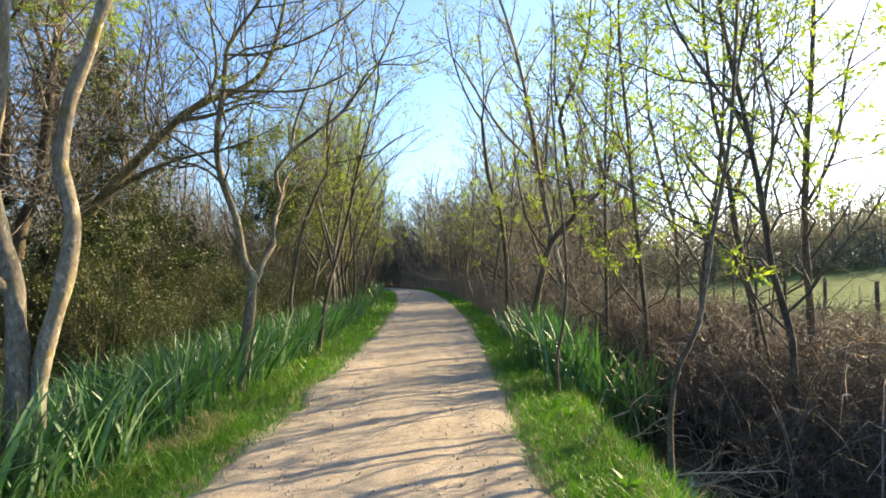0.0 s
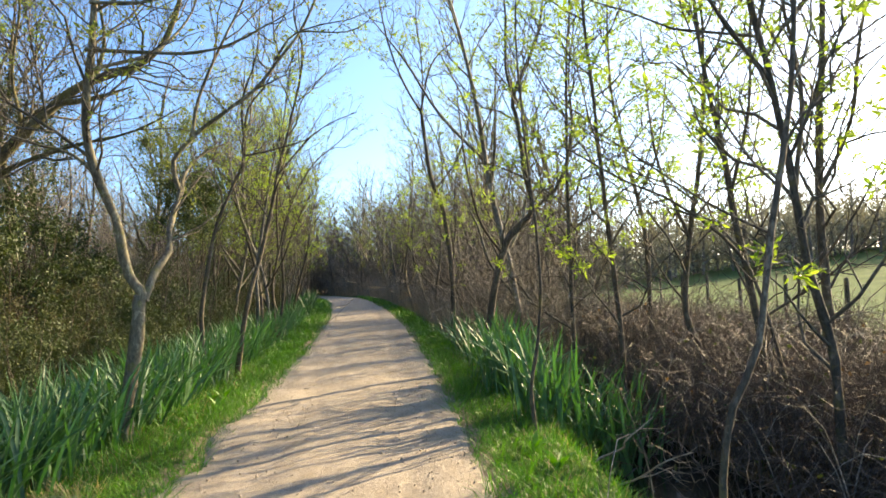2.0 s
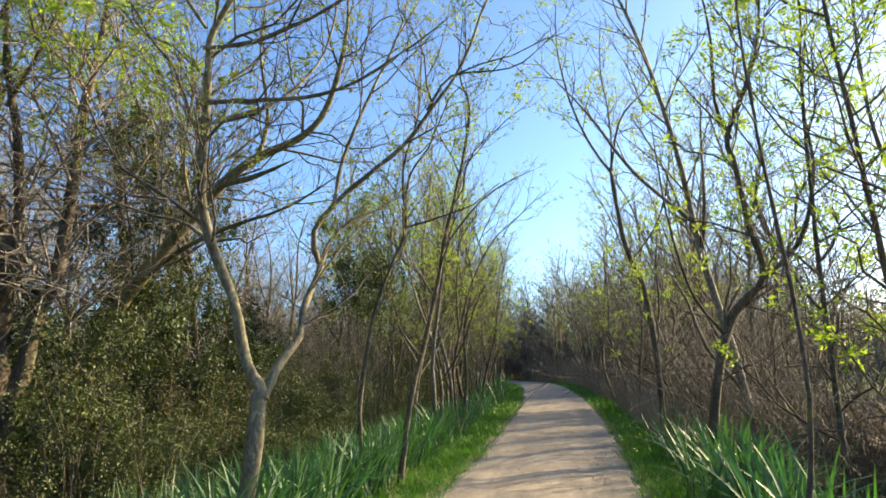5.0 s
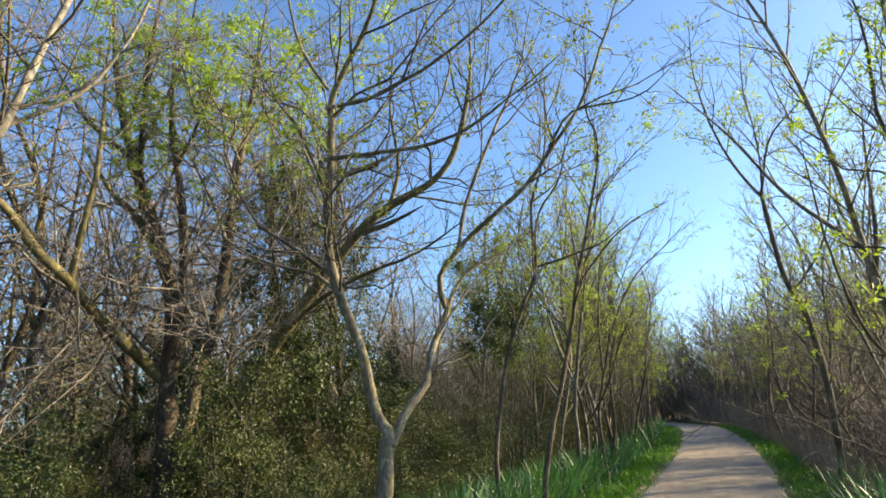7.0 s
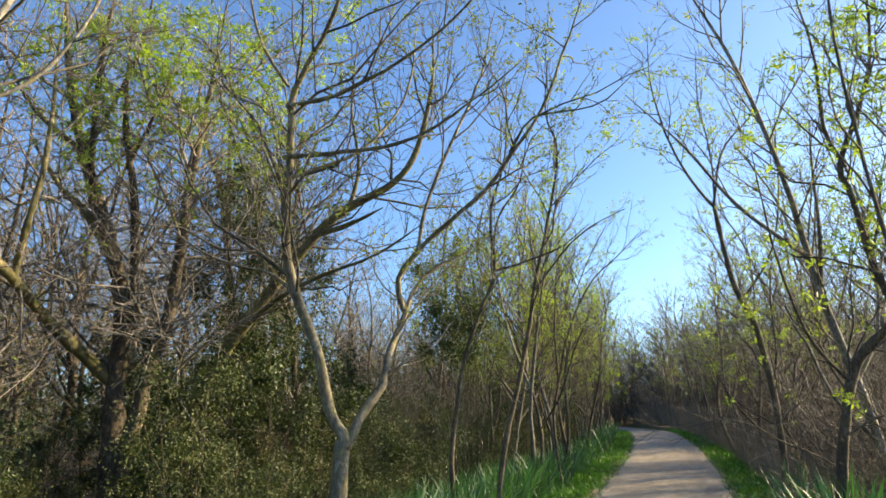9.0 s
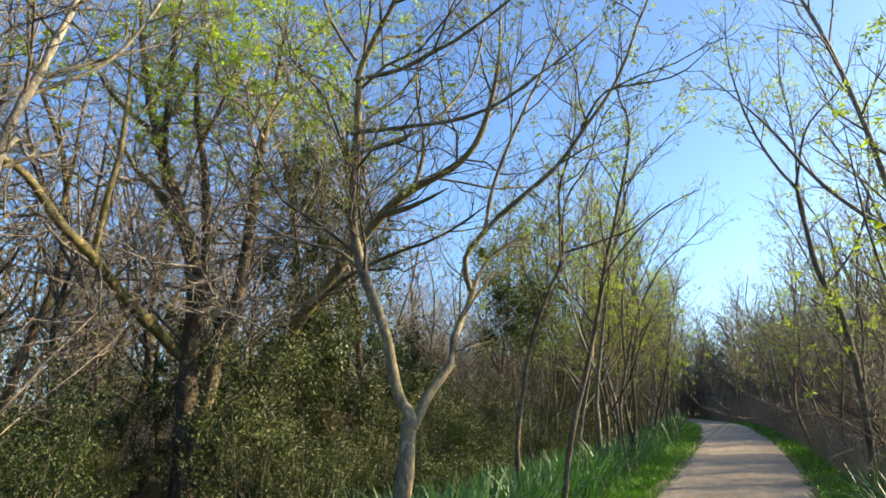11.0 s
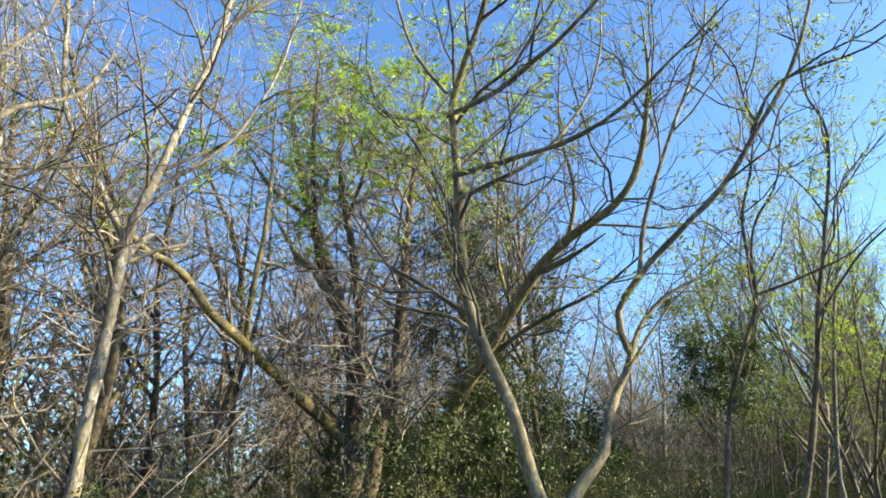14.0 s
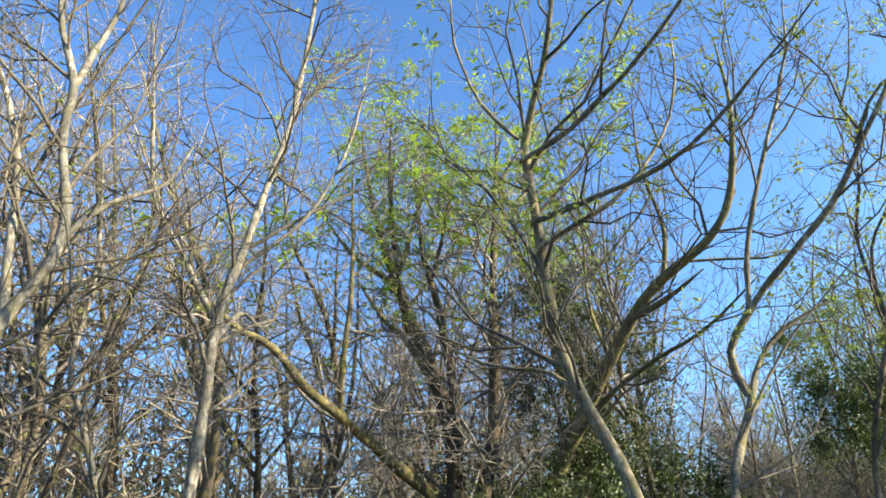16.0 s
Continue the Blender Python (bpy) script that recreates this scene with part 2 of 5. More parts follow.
# ---- mesh helpers ----
class Shape:
    """Collects vertices and quads."""
    def __init__(self):
        self.v, self.q, self.n = [], [], 0

    def add(self, verts, quads):
        self.v.append(verts)
        self.q.append(quads + self.n)
        self.n += len(verts)

    def tube(self, pts, radii, sides):
        t = np.gradient(pts, axis=0)
        t /= np.linalg.norm(t, axis=1)[:, None] + 1e-9
        ref = np.eye(3)[np.argmin(np.abs(t.mean(axis=0)))]
        u = np.cross(t, ref)
        u /= np.linalg.norm(u, axis=1)[:, None] + 1e-9
        w = np.cross(t, u)
        a = np.arange(sides) * (2 * math.pi / sides)
        ring = pts[:, None] + radii[:, None, None] * (np.cos(a)[None, :, None] * u[:, None] + np.sin(a)[None, :, None] * w[:, None])
        n = len(pts)
        i = (np.arange(n - 1)[:, None] * sides + np.arange(sides)[None]).ravel()
        j = (np.arange(n - 1)[:, None] * sides + (np.arange(sides)[None] + 1) % sides).ravel()
        self.add(ring.reshape(-1, 3), np.stack([i, j, j + sides, i + sides], axis=1))

    def leaves(self, p, way, size, width, rng):
        """Folded diamond leaves at the places p that point along way."""
        n = len(p)
        way = way / (np.linalg.norm(way, axis=1)[:, None] + 1e-9)
        side = np.cross(way, rng.normal(size=(n, 3)))
        side /= np.linalg.norm(side, axis=1)[:, None] + 1e-9
        up = np.cross(side, way)
        s = size[:, None]
        v = np.stack([p, p + way * s * 0.45 + side * s * width + up * s * 0.12, p + way * s, p + way * s * 0.45 - side * s * width + up * s * 0.12], axis=1)
        self.add(v.reshape(-1, 3), np.arange(n * 4).reshape(-1, 4))

    def blades(self, base, way, height, width, bend, rng, rings=6, keel=0.15):
        """Long narrow leaves from base, leaning along way and bending over."""
        n = len(base)
        s = np.linspace(0, 1, rings)
        flat = way.copy()
        flat[:, 2] = 0
        ln = np.linalg.norm(flat, axis=1)[:, None] + 1e-9
        flat /= ln
        side = np.stack([-flat[:, 1], flat[:, 0], np.zeros(n)], axis=1)
        turn = rng.uniform(-1.4, 1.4, n)[:, None]
        side = side * np.cos(turn) + flat * np.sin(turn)
        lean = np.minimum(ln, 0.8)
        mid = base[:, None] + np.zeros((1, rings, 1))
        out = (lean * s[None] + bend[:, None] * s[None] ** 2.6)
        rise = s[None] * (1 - 0.35 * lean) - bend[:, None] * 0.55 * s[None] ** 3
        mid = mid + height[:, None, None] * (out[:, :, None] * flat[:, None] + rise[:, :, None] * np.array([0, 0, 1.0]))
        w = width[:, None] * np.clip(0.75 + 0.6 * s[None] - 1.35 * s[None] ** 3, 0.02, 1.2)
        off = keel * w[:, :, None] * flat[:, None]
        a, b, c = mid - w[:, :, None] * side[:, None] * 0.5, mid + off, mid + w[:, :, None] * side[:, None] * 0.5
        v = np.stack([a, b, c], axis=2).reshape(-1, 3)
        k = np.arange(rings - 1) * 3
        q = np.concatenate([np.stack([k, k + 1, k + 4, k + 3], 1), np.stack([k + 1, k + 2, k + 5, k + 4], 1)])
        self.add(v, (q[None] + (np.arange(n) * rings * 3)[:, None, None]).reshape(-1, 4))

    def mesh(self, name, mat, smooth=True):
        v, q = np.concatenate(self.v), np.concatenate(self.q)
        me = bpy.data.meshes.new(name)
        me.vertices.add(len(v))
        me.vertices.foreach_set("co", v.astype(np.float32).ravel())
        me.loops.add(len(q) * 4)
        me.loops.foreach_set("vertex_index", q.astype(np.int32).ravel())
        me.polygons.add(len(q))
        me.polygons.foreach_set("loop_start", np.arange(len(q), dtype=np.int32) * 4)
        me.polygons.foreach_set("use_smooth", np.full(len(q), smooth))
        me.materials.append(mat)
        me.update(calc_edges=True)
        return me


def part(name, shape, mat, parent, label="", smooth=True):
    ob = new(name, shape.mesh(name, mat, smooth) if isinstance(shape, Shape) else shape)
    ob.parent = parent
    return tagged(ob, label=label)


def thing(name, place, label, category, group="", kind=""):
    ob = new(name)
    ob.empty_display_size = 0.2
    ob.location = place
    return tagged(ob, label, category, group, kind)


def stuff(name, shape, mat, label, category, smooth=False):
    return tagged(new(name, shape.mesh(name, mat, smooth)), label, category, kind="stuff")


# ---- the lie of the land ----
HALF = 1.3                            # half the path's width


def centre(y):
    """The x of the path's middle line."""
    y = np.asarray(y, float)
    return -0.5 - 0.0017 * np.maximum(0, y - 10) ** 2 - 0.012 * np.maximum(0, y - 46) ** 2


def smooth_step(a, b, x):
    k = np.clip((x - a) / (b - a), 0, 1)
    return k * k * (3 - 2 * k)


def lumps(x, y, k=1.0):
    return 0.5 * np.sin(1.7 * k * x + 0.6 * y) * np.sin(1.3 * k * y - 0.4 * x) + 0.3 * np.sin(3.9 * k * x - 2.1 * y + 1) * np.sin(3.1 * k * y + 1.1 * x)


def land(x, y):
    """The ground's height: path at 0, a shallow ditch on one side, a deep wet one on the other."""
    x, y = np.asarray(x, float), np.asarray(y, float)
    u = x - centre(np.minimum(y, 60))
    z = -0.30 * (smooth_step(-2.0, -2.9, u) - smooth_step(-3.6, -4.8, u))
    deep = smooth_step(1.95, 2.75, u) - smooth_step(3.6, 4.9, u)
    z = z - (0.75 - 0.35 * smooth_step(9, 16, y)) * deep
    rough = smooth_step(1.5, 2.5, np.abs(u))
    z = z + rough * 0.06 * lumps(x, y) + 0.02 * lumps(x * 3, y * 3)
    z = z + 0.12 * smooth_step(-5, -9, u) + 0.10 * smooth_step(4.5, 5.5, u) * (1 - smooth_step(7, 11, u))
    z = z + 2.3 * smooth_step(10, 50, x) * smooth_step(4, 30, y)
    return np.where(np.abs(u + 0.06) < HALF + 0.02, np.minimum(z, -0.035), z)


def axis(parts):
    return np.concatenate([np.arange(a, b, s) for a, b, s in parts])


def build_ground():
    xs = axis([(-900, -100, 100), (-100, -30, 7), (-30, -9, 0.7), (-9, 9, 0.14), (9, 30, 0.7), (30, 100, 7), (100, 901, 100)])
    ys = axis([(-900, -100, 100), (-100, -10, 9), (-10, 3, 0.5), (3, 22, 0.16), (22, 70, 0.8), (70, 160, 9), (160, 901, 100)])
    gx, gy = np.meshgrid(xs, ys)
    gz = land(gx, gy)
    g = Shape()
    nx, ny = len(xs), len(ys)
    i = (np.arange(ny - 1)[:, None] * nx + np.arange(nx - 1)[None]).ravel()
    g.add(np.stack([gx, gy, gz], -1).reshape(-1, 3), np.stack([i, i + 1, i + nx + 1, i + nx], 1))
    me = g.mesh("ground", SOIL)
    u = gx - centre(np.minimum(gy, 60))
    moss = (1 - smooth_step(1.9, 2.8, np.abs(u))) * 0.9
    field = smooth_step(6.0, 8.5, u)
    col = np.stack([moss, field, 1 - smooth_step(1.15, 1.75, np.abs(u + 0.06)), 0 * u + 1], -1).reshape(-1, 4)
    att = me.attributes.new("cover", "FLOAT_COLOR", "POINT")
    att.data.foreach_set("color", col.astype(np.float32).ravel())
    tagged(new("ground", me), "brown woodland soil with leaf litter, grassy verges and a ditch", "ground", kind="structure")


def build_path():
    ys = axis([(-12, 3, 0.4), (3, 20, 0.1), (20, 75, 0.4)])
    us = np.linspace(-1, 1, 27)
    wob_l = np.array([0.16 * noise.noise((0, y * 0.7, 0)) + 0.10 * noise.noise((3, y * 2.9, 0)) for y in ys])
    wob_r = np.array([0.16 * noise.noise((9, y * 0.7, 0)) + 0.10 * noise.noise((7, y * 2.9, 0)) for y in ys])
    lo, hi = -HALF - 0.04 + wob_l, HALF - 0.06 + wob_r
    u = lo[:, None] + (hi - lo)[:, None] * (us[None] + 1) / 2
    x = centre(ys)[:, None] + u
    y = np.repeat(ys[:, None], 27, 1)
    z = 0.02 - 0.03 * us[None] ** 4 - 0.035 * (np.abs(us[None]) > 0.99) + 0.016 * lumps(x * 2.4, y * 1.6) + 0.007 * lumps(x * 7, y * 5) + 0.003 * lumps(x * 17 + 3, y * 13)
    z = z - 0.018 * np.exp(-((np.abs(u) - 0.62) / 0.2) ** 2)
    g = Shape()
    i = (np.arange(len(ys) - 1)[:, None] * 27 + np.arange(26)[None]).ravel()
    g.add(np.stack([x, y, z], -1).reshape(-1, 3), np.stack([i, i + 1, i + 28, i + 27], 1))
    tagged(new("path", g.mesh("path", PATH_MAT)), "pale sandy gravel footpath with worn wheel ruts", "path", kind="structure")


def build_water():
    ys = np.arange(-8, 16, 0.5)
    us = np.linspace(2.15, 4.3, 6)
    x = centre(ys)[:, None] + us[None]
    g = Shape()
    i = (np.arange(len(ys) - 1)[:, None] * 6 + np.arange(5)[None]).ravel()
    g.add(np.stack([x, np.repeat(ys[:, None], 6, 1), 0 * x - 0.60], -1).reshape(-1, 3), np.stack([i, i + 1, i + 7, i + 6], 1))
    tagged(new("water", g.mesh("water", WATER)), "still dark water in the ditch", "water", kind="structure")


build_ground()
build_path()
build_water()


# ---- trees ----
def curve(points, step=0.16, wobble=0.0, rng=None):
    """A smooth line through guide points."""
    p = np.array(points, float)
    p = np.concatenate([[2 * p[0] - p[1]], p, [2 * p[-1] - p[-2]]])
    out = []
    for a, b, c, d in zip(p[:-3], p[1:-2], p[2:-1], p[3:]):
        n = max(2, int(np.linalg.norm(c - b) / step))
        t = np.linspace(0, 1, n, endpoint=False)[:, None]
        out.append(0.5 * (2 * b + (c - a) * t + (2 * a - 5 * b + 4 * c - d) * t ** 2 + (3 * b - a - 3 * c + d) * t ** 3))
    out = np.concatenate(out + [p[-2:-1]])
    if rng is not None and wobble:
        out[1:] += wobble * np.cumsum(rng.normal(size=(len(out) - 1, 3)), axis=0) * 0.35
    return out


def taper(n, r0, r1, power=0.8):
    return r1 + (r0 - r1) * (1 - np.linspace(0, 1, n)) ** power


class Habit:
    """How a tree branches: shoots per metre, first shoot, length, angle and rise by level."""
    def __init__(self, levels=3, density=(2.2, 3.5, 5.0), start=(0.35, 0.15, 0.1), ratio=(0.45, 0.5, 0.5), angle=(32, 62), rise=0.35,
                 leaves=0.6, leaf_size=0.06, spray=5, twig=0.004, shortest=0.12, longest=2.6, joints=(5, 4, 2), sides=(5, 4, 3), leaf_low=0.0):
        self.levels, self.density, self.start, self.ratio, self.angle, self.rise = levels, density, start, ratio, angle, rise
        self.leaves, self.leaf_size, self.spray, self.twig, self.shortest, self.longest = leaves, leaf_size, spray, twig, shortest, longest
        self.joints, self.sides, self.leaf_low = joints, sides, leaf_low


def grow(rng, pts, radii, level, habit, tubes, tips):
    """Shoots along a limb, and theirs in turn."""
    if level >= habit.levels:
        return
    seg = np.linalg.norm(np.diff(pts, axis=0), axis=1)
    length = seg.sum()
    n = rng.poisson(length * habit.density[level])
    turn = rng.uniform(0, 6.28)
    for k in range(n):
        s = habit.start[level] + (1 - habit.start[level]) * (k + rng.uniform(0, 1)) / max(n, 1)
        f = min(s * (len(pts) - 1), len(pts) - 1.001)
        i = int(f)
        p = pts[i] + (pts[i + 1] - pts[i]) * (f - i)
        t = pts[i + 1] - pts[i]
        t /= np.linalg.norm(t) + 1e-9
        turn += 2.4 + rng.normal() * 0.5
        a = np.cross(t, (0.31, 0.17, 0.93) if abs(t[2]) < 0.9 else (1, 0, 0))
        a /= np.linalg.norm(a)
        b = np.cross(t, a)
        ang = radians(rng.uniform(*habit.angle))
        d = t * math.cos(ang) + (a * math.cos(turn) + b * math.sin(turn)) * math.sin(ang)
        d[2] += habit.rise * 0.6
        d /= np.linalg.norm(d)
        ln = min(length * habit.ratio[level] * (1.15 - 0.75 * s) * rng.uniform(0.5, 1.3), habit.longest)
        if ln < habit.shortest:
            ln = habit.shortest * rng.uniform(0.7, 1.3)
        m = habit.joints[min(level, 2)]
        way = d[None] + np.linspace(0, 1, m)[:, None] * np.array([0, 0, habit.rise]) + rng.normal(size=(m, 3)) * 0.26
        way[0] = d
        c = p + np.concatenate([np.zeros((1, 3)), np.cumsum(way * ln / m, axis=0)])
        r0 = min(radii[min(i, len(radii) - 1)] * 0.62, 0.009 * ln + 0.0022)
        r = taper(len(c), max(r0, habit.twig), habit.twig * 0.5)
        tubes[min(level, 2)].append((c, r))
        if level == habit.levels - 1:
            tips.append((c[-1], c[-1] - c[-2]))
            if rng.uniform() < 0.5:
                tips.append((c[-2], c[-1] - c[-2]))
        else:
            grow(rng, c, r, level + 1, habit, tubes, tips)


def foliage(tips, habit, rng):
    g = Shape()
    p = np.array([t[0] for t in tips])
    d = np.array([t[1] for t in tips])
    keep = (rng.uniform(size=len(p)) < habit.leaves) & (p[:, 2] > habit.leaf_low + rng.normal(size=len(p)) * 0.4)
    p, d = p[keep], d[keep]
    if not len(p):
        return None
    d /= np.linalg.norm(d, axis=1)[:, None] + 1e-9
    n = habit.spray
    off = rng.normal(size=(len(p) * n, 3)) * np.array([1.0, 1.0, 0.6])
    off /= np.linalg.norm(off, axis=1)[:, None] + 1e-9
    size = habit.leaf_size * np.repeat(rng.uniform(0.6, 1.35, len(p)), n) * rng.uniform(0.7, 1.25, len(p) * n)
    way = off + np.repeat(d, n, 0) * 0.45 + rng.normal(size=off.shape) * 0.3 + np.array([0, 0, -0.12])
    p = np.repeat(p, n, 0) + off * (size * rng.uniform(0.1, 1.1, len(size)))[:, None]
    g.leaves(p, way, size, 0.17, rng)
    return g


def make_tree(name, label, limbs, habit, bark, twig_mat, leaf_mat, seed, group="", category="tree", wobble=0.01, bare_limbs=(), other_bark=None):
    """A tree from guide lines: the trunk first, then its main limbs, each (points, r0, r1). Points are in the world."""
    rng = np.random.default_rng(seed)
    base = np.array(limbs[0][0][0], float)
    tree = thing(name, tuple(base), label, category, group)
    tubes, tips = ([], [], []), []
    for k, (points, r0, r1) in enumerate(limbs):
        c = curve(np.array(points, float) - base, 0.14 if habit.joints[0] > 3 else 0.3, wobble, rng)
        if k == 0:
            c[0, 2] -= 0.15
        r = taper(len(c), r0, r1) * (1 + 0.08 * rng.normal(size=len(c)))
        if k == 0 and r1 > 0.04:
            t = (c[-1] - c[-2]) / np.linalg.norm(c[-1] - c[-2])
            c = np.concatenate([c, [c[-1] + t * 0.05, c[-1] + t * 0.085]])
            r = np.concatenate([r, [r1 * 0.8, r1 * 0.2]])
        if k == 0:
            r[:3] *= np.array([1.5, 1.25, 1.08])[:len(r[:3])]
        g = Shape()
        g.tube(c, r, (10 if r0 > 0.03 else 7) if habit.joints[0] > 3 else 6)
        part("trunk" if k == 0 else "limb", g, (other_bark or {}).get(k, bark), tree)
        if k not in bare_limbs:
            grow(rng, c, r, 0, habit, tubes, tips)
    g = Shape()
    for level, sides in enumerate(habit.sides):
        for c, r in tubes[level]:
            g.tube(c, r, sides)
    if g.n:
        twigs = tagged(part("branchwork", g, twig_mat, tree, "fine bare twigs"), kind="stuff")
    leaf = foliage(tips, habit, rng) if tips and leaf_mat else None
    if leaf:
        tagged(part("foliage", leaf, leaf_mat, twigs, "fresh young leaf sprays", smooth=False), kind="stuff")
    return tree


def on_land(x, y, dz=0.0):
    return (x, y, float(land(x, y)) + dz)


# the forked tree beside the path
forked = Habit(3, (2.6, 4.2, 5.2), (0.3, 0.12, 0.08), (0.42, 0.5, 0.5), (28, 66), 0.30, 0.45, 0.055, 9, 0.0026, 0.13, 1.9)
make_tree("forked_tree", "slender grey-barked tree forking low beside the path, budding", [
    ([on_land(-2.74, 8.8), (-2.62, 8.8, 0.68), (-2.54, 8.8, 1.2), (-2.51, 8.82, 1.42)], 0.077, 0.066),
    ([(-2.50, 8.83, 1.42), (-2.53, 8.82, 1.55), (-2.63, 8.8, 1.69), (-2.67, 8.73, 1.95), (-2.69, 8.63, 2.28), (-2.79, 8.54, 2.6), (-2.87, 8.42, 3.0), (-2.82, 8.3, 3.45), (-2.72, 8.18, 3.85), (-2.63, 8.06, 4.3), (-2.54, 8.02, 4.45), (-2.33, 7.96, 4.72), (-2.08, 7.86, 5.05), (-1.9, 7.8, 5.7)], 0.055, 0.009),
    ([(-2.50, 8.83, 1.42), (-2.46, 8.90, 1.55), (-2.46, 9.08, 1.73), (-2.40, 9.28, 1.94), (-2.46, 9.6, 2.3), (-2.46, 10.0, 2.74), (-2.44, 10.2, 3.0), (-2.28, 10.4, 3.22), (-2.0, 10.7, 3.4)], 0.046, 0.010),
    ([(-2.45, 9.95, 2.7), (-2.5, 9.96, 3.03), (-2.32, 10.02, 3.29), (-2.01, 10.1, 3.6), (-1.63, 10.18, 3.93), (-1.32, 10.29, 4.35), (-1.0, 10.41, 4.85), (-0.71, 10.65, 5.79), (-0.5, 10.8, 6.5)], 0.032, 0.006),
    ([(-2.31, 10.0, 3.29), (-2.22, 10.11, 3.83), (-2.07, 10.2, 4.28), (-1.81, 10.31, 4.87), (-1.6, 10.43, 5.43), (-1.45, 10.55, 6.2)], 0.024, 0.005),
    ([(-1.32, 10.3, 4.36), (-1.04, 10.3, 4.72), (-0.4, 10.3, 4.71), (-0.15, 10.3, 4.85), (0.1, 10.3, 5.04)], 0.016, 0.003),
    ([(-2.74, 8.2, 3.8), (-2.37, 8.3, 3.81), (-1.78, 8.4, 3.83), (-1.28, 8.4, 3.98), (-0.7, 8.45, 4.35)], 0.022, 0.004),
    ([(-2.64, 8.08, 4.2), (-2.19, 8.1, 4.2), (-1.61, 8.1, 4.38), (-1.07, 8.1, 4.68), (-0.6, 8.1, 5.1)], 0.020, 0.004),
    ([(-2.80, 8.52, 2.66), (-3.0, 8.5, 2.85), (-3.45, 8.45, 3.0), (-3.85, 8.4, 3.2), (-4.15, 8.4, 3.45)], 0.020, 0.004),
    ([(-2.60, 8.05, 4.35), (-2.75, 7.9, 4.7), (-2.8, 7.75, 5.2), (-2.7, 7.7, 5.8)], 0.016, 0.004),
    ([(-2.72, 8.2, 3.6), (-2.2, 8.6, 3.95), (-1.9, 8.9, 4.6), (-1.85, 9.1, 5.4)], 0.020, 0.004),
    ([(-2.46, 9.6, 2.3), (-2.1, 9.9, 2.9), (-1.7, 10.2, 3.35), (-1.4, 10.3, 3.6)], 0.014, 0.003),
], forked, BARK_WARM, TWIG, BUD, 11, bare_limbs=(0,), wobble=0.016)

# the twin trunks at the start
twin = Habit(3, (1.2, 3.0, 4.0), (0.45, 0.15, 0.1), (0.4, 0.5, 0.5), (30, 65), 0.3, 0.12, 0.045, 4, 0.004, 0.15, 0.8)
make_tree("twin_trunk_tree", "twin mottled trunks leaning over grass at the path edge", [
    ([on_land(-3.14, 4.95), (-3.10, 4.95, 0.69), (-3.12, 4.95, 1.45), (-3.22, 4.98, 1.78), (-3.3, 4.9, 2.3), (-3.12, 4.75, 3.0), (-3.05, 4.65, 3.7), (-3.1, 4.4, 5.0), (-3.2, 4.2, 6.4)], 0.095, 0.015),
    ([on_land(-3.05, 5.02, -0.1), (-2.96, 5.0, 0.76), (-2.76, 5.0, 1.55), (-2.71, 5.0, 1.92), (-2.80, 5.0, 2.34), (-2.73, 5.0, 2.84), (-2.52, 5.0, 3.39), (-2.4, 5.0, 3.9), (-2.5, 4.7, 4.8), (-2.6, 4.5, 6.0)], 0.075, 0.02),
    ([(-3.12, 4.95, 1.4), (-3.3, 4.7, 1.75), (-3.6, 4.4, 2.4), (-3.9, 4.2, 3.4)], 0.05, 0.01),
], twin, BARK_MOTTLED, TWIG, FRESH, 12)

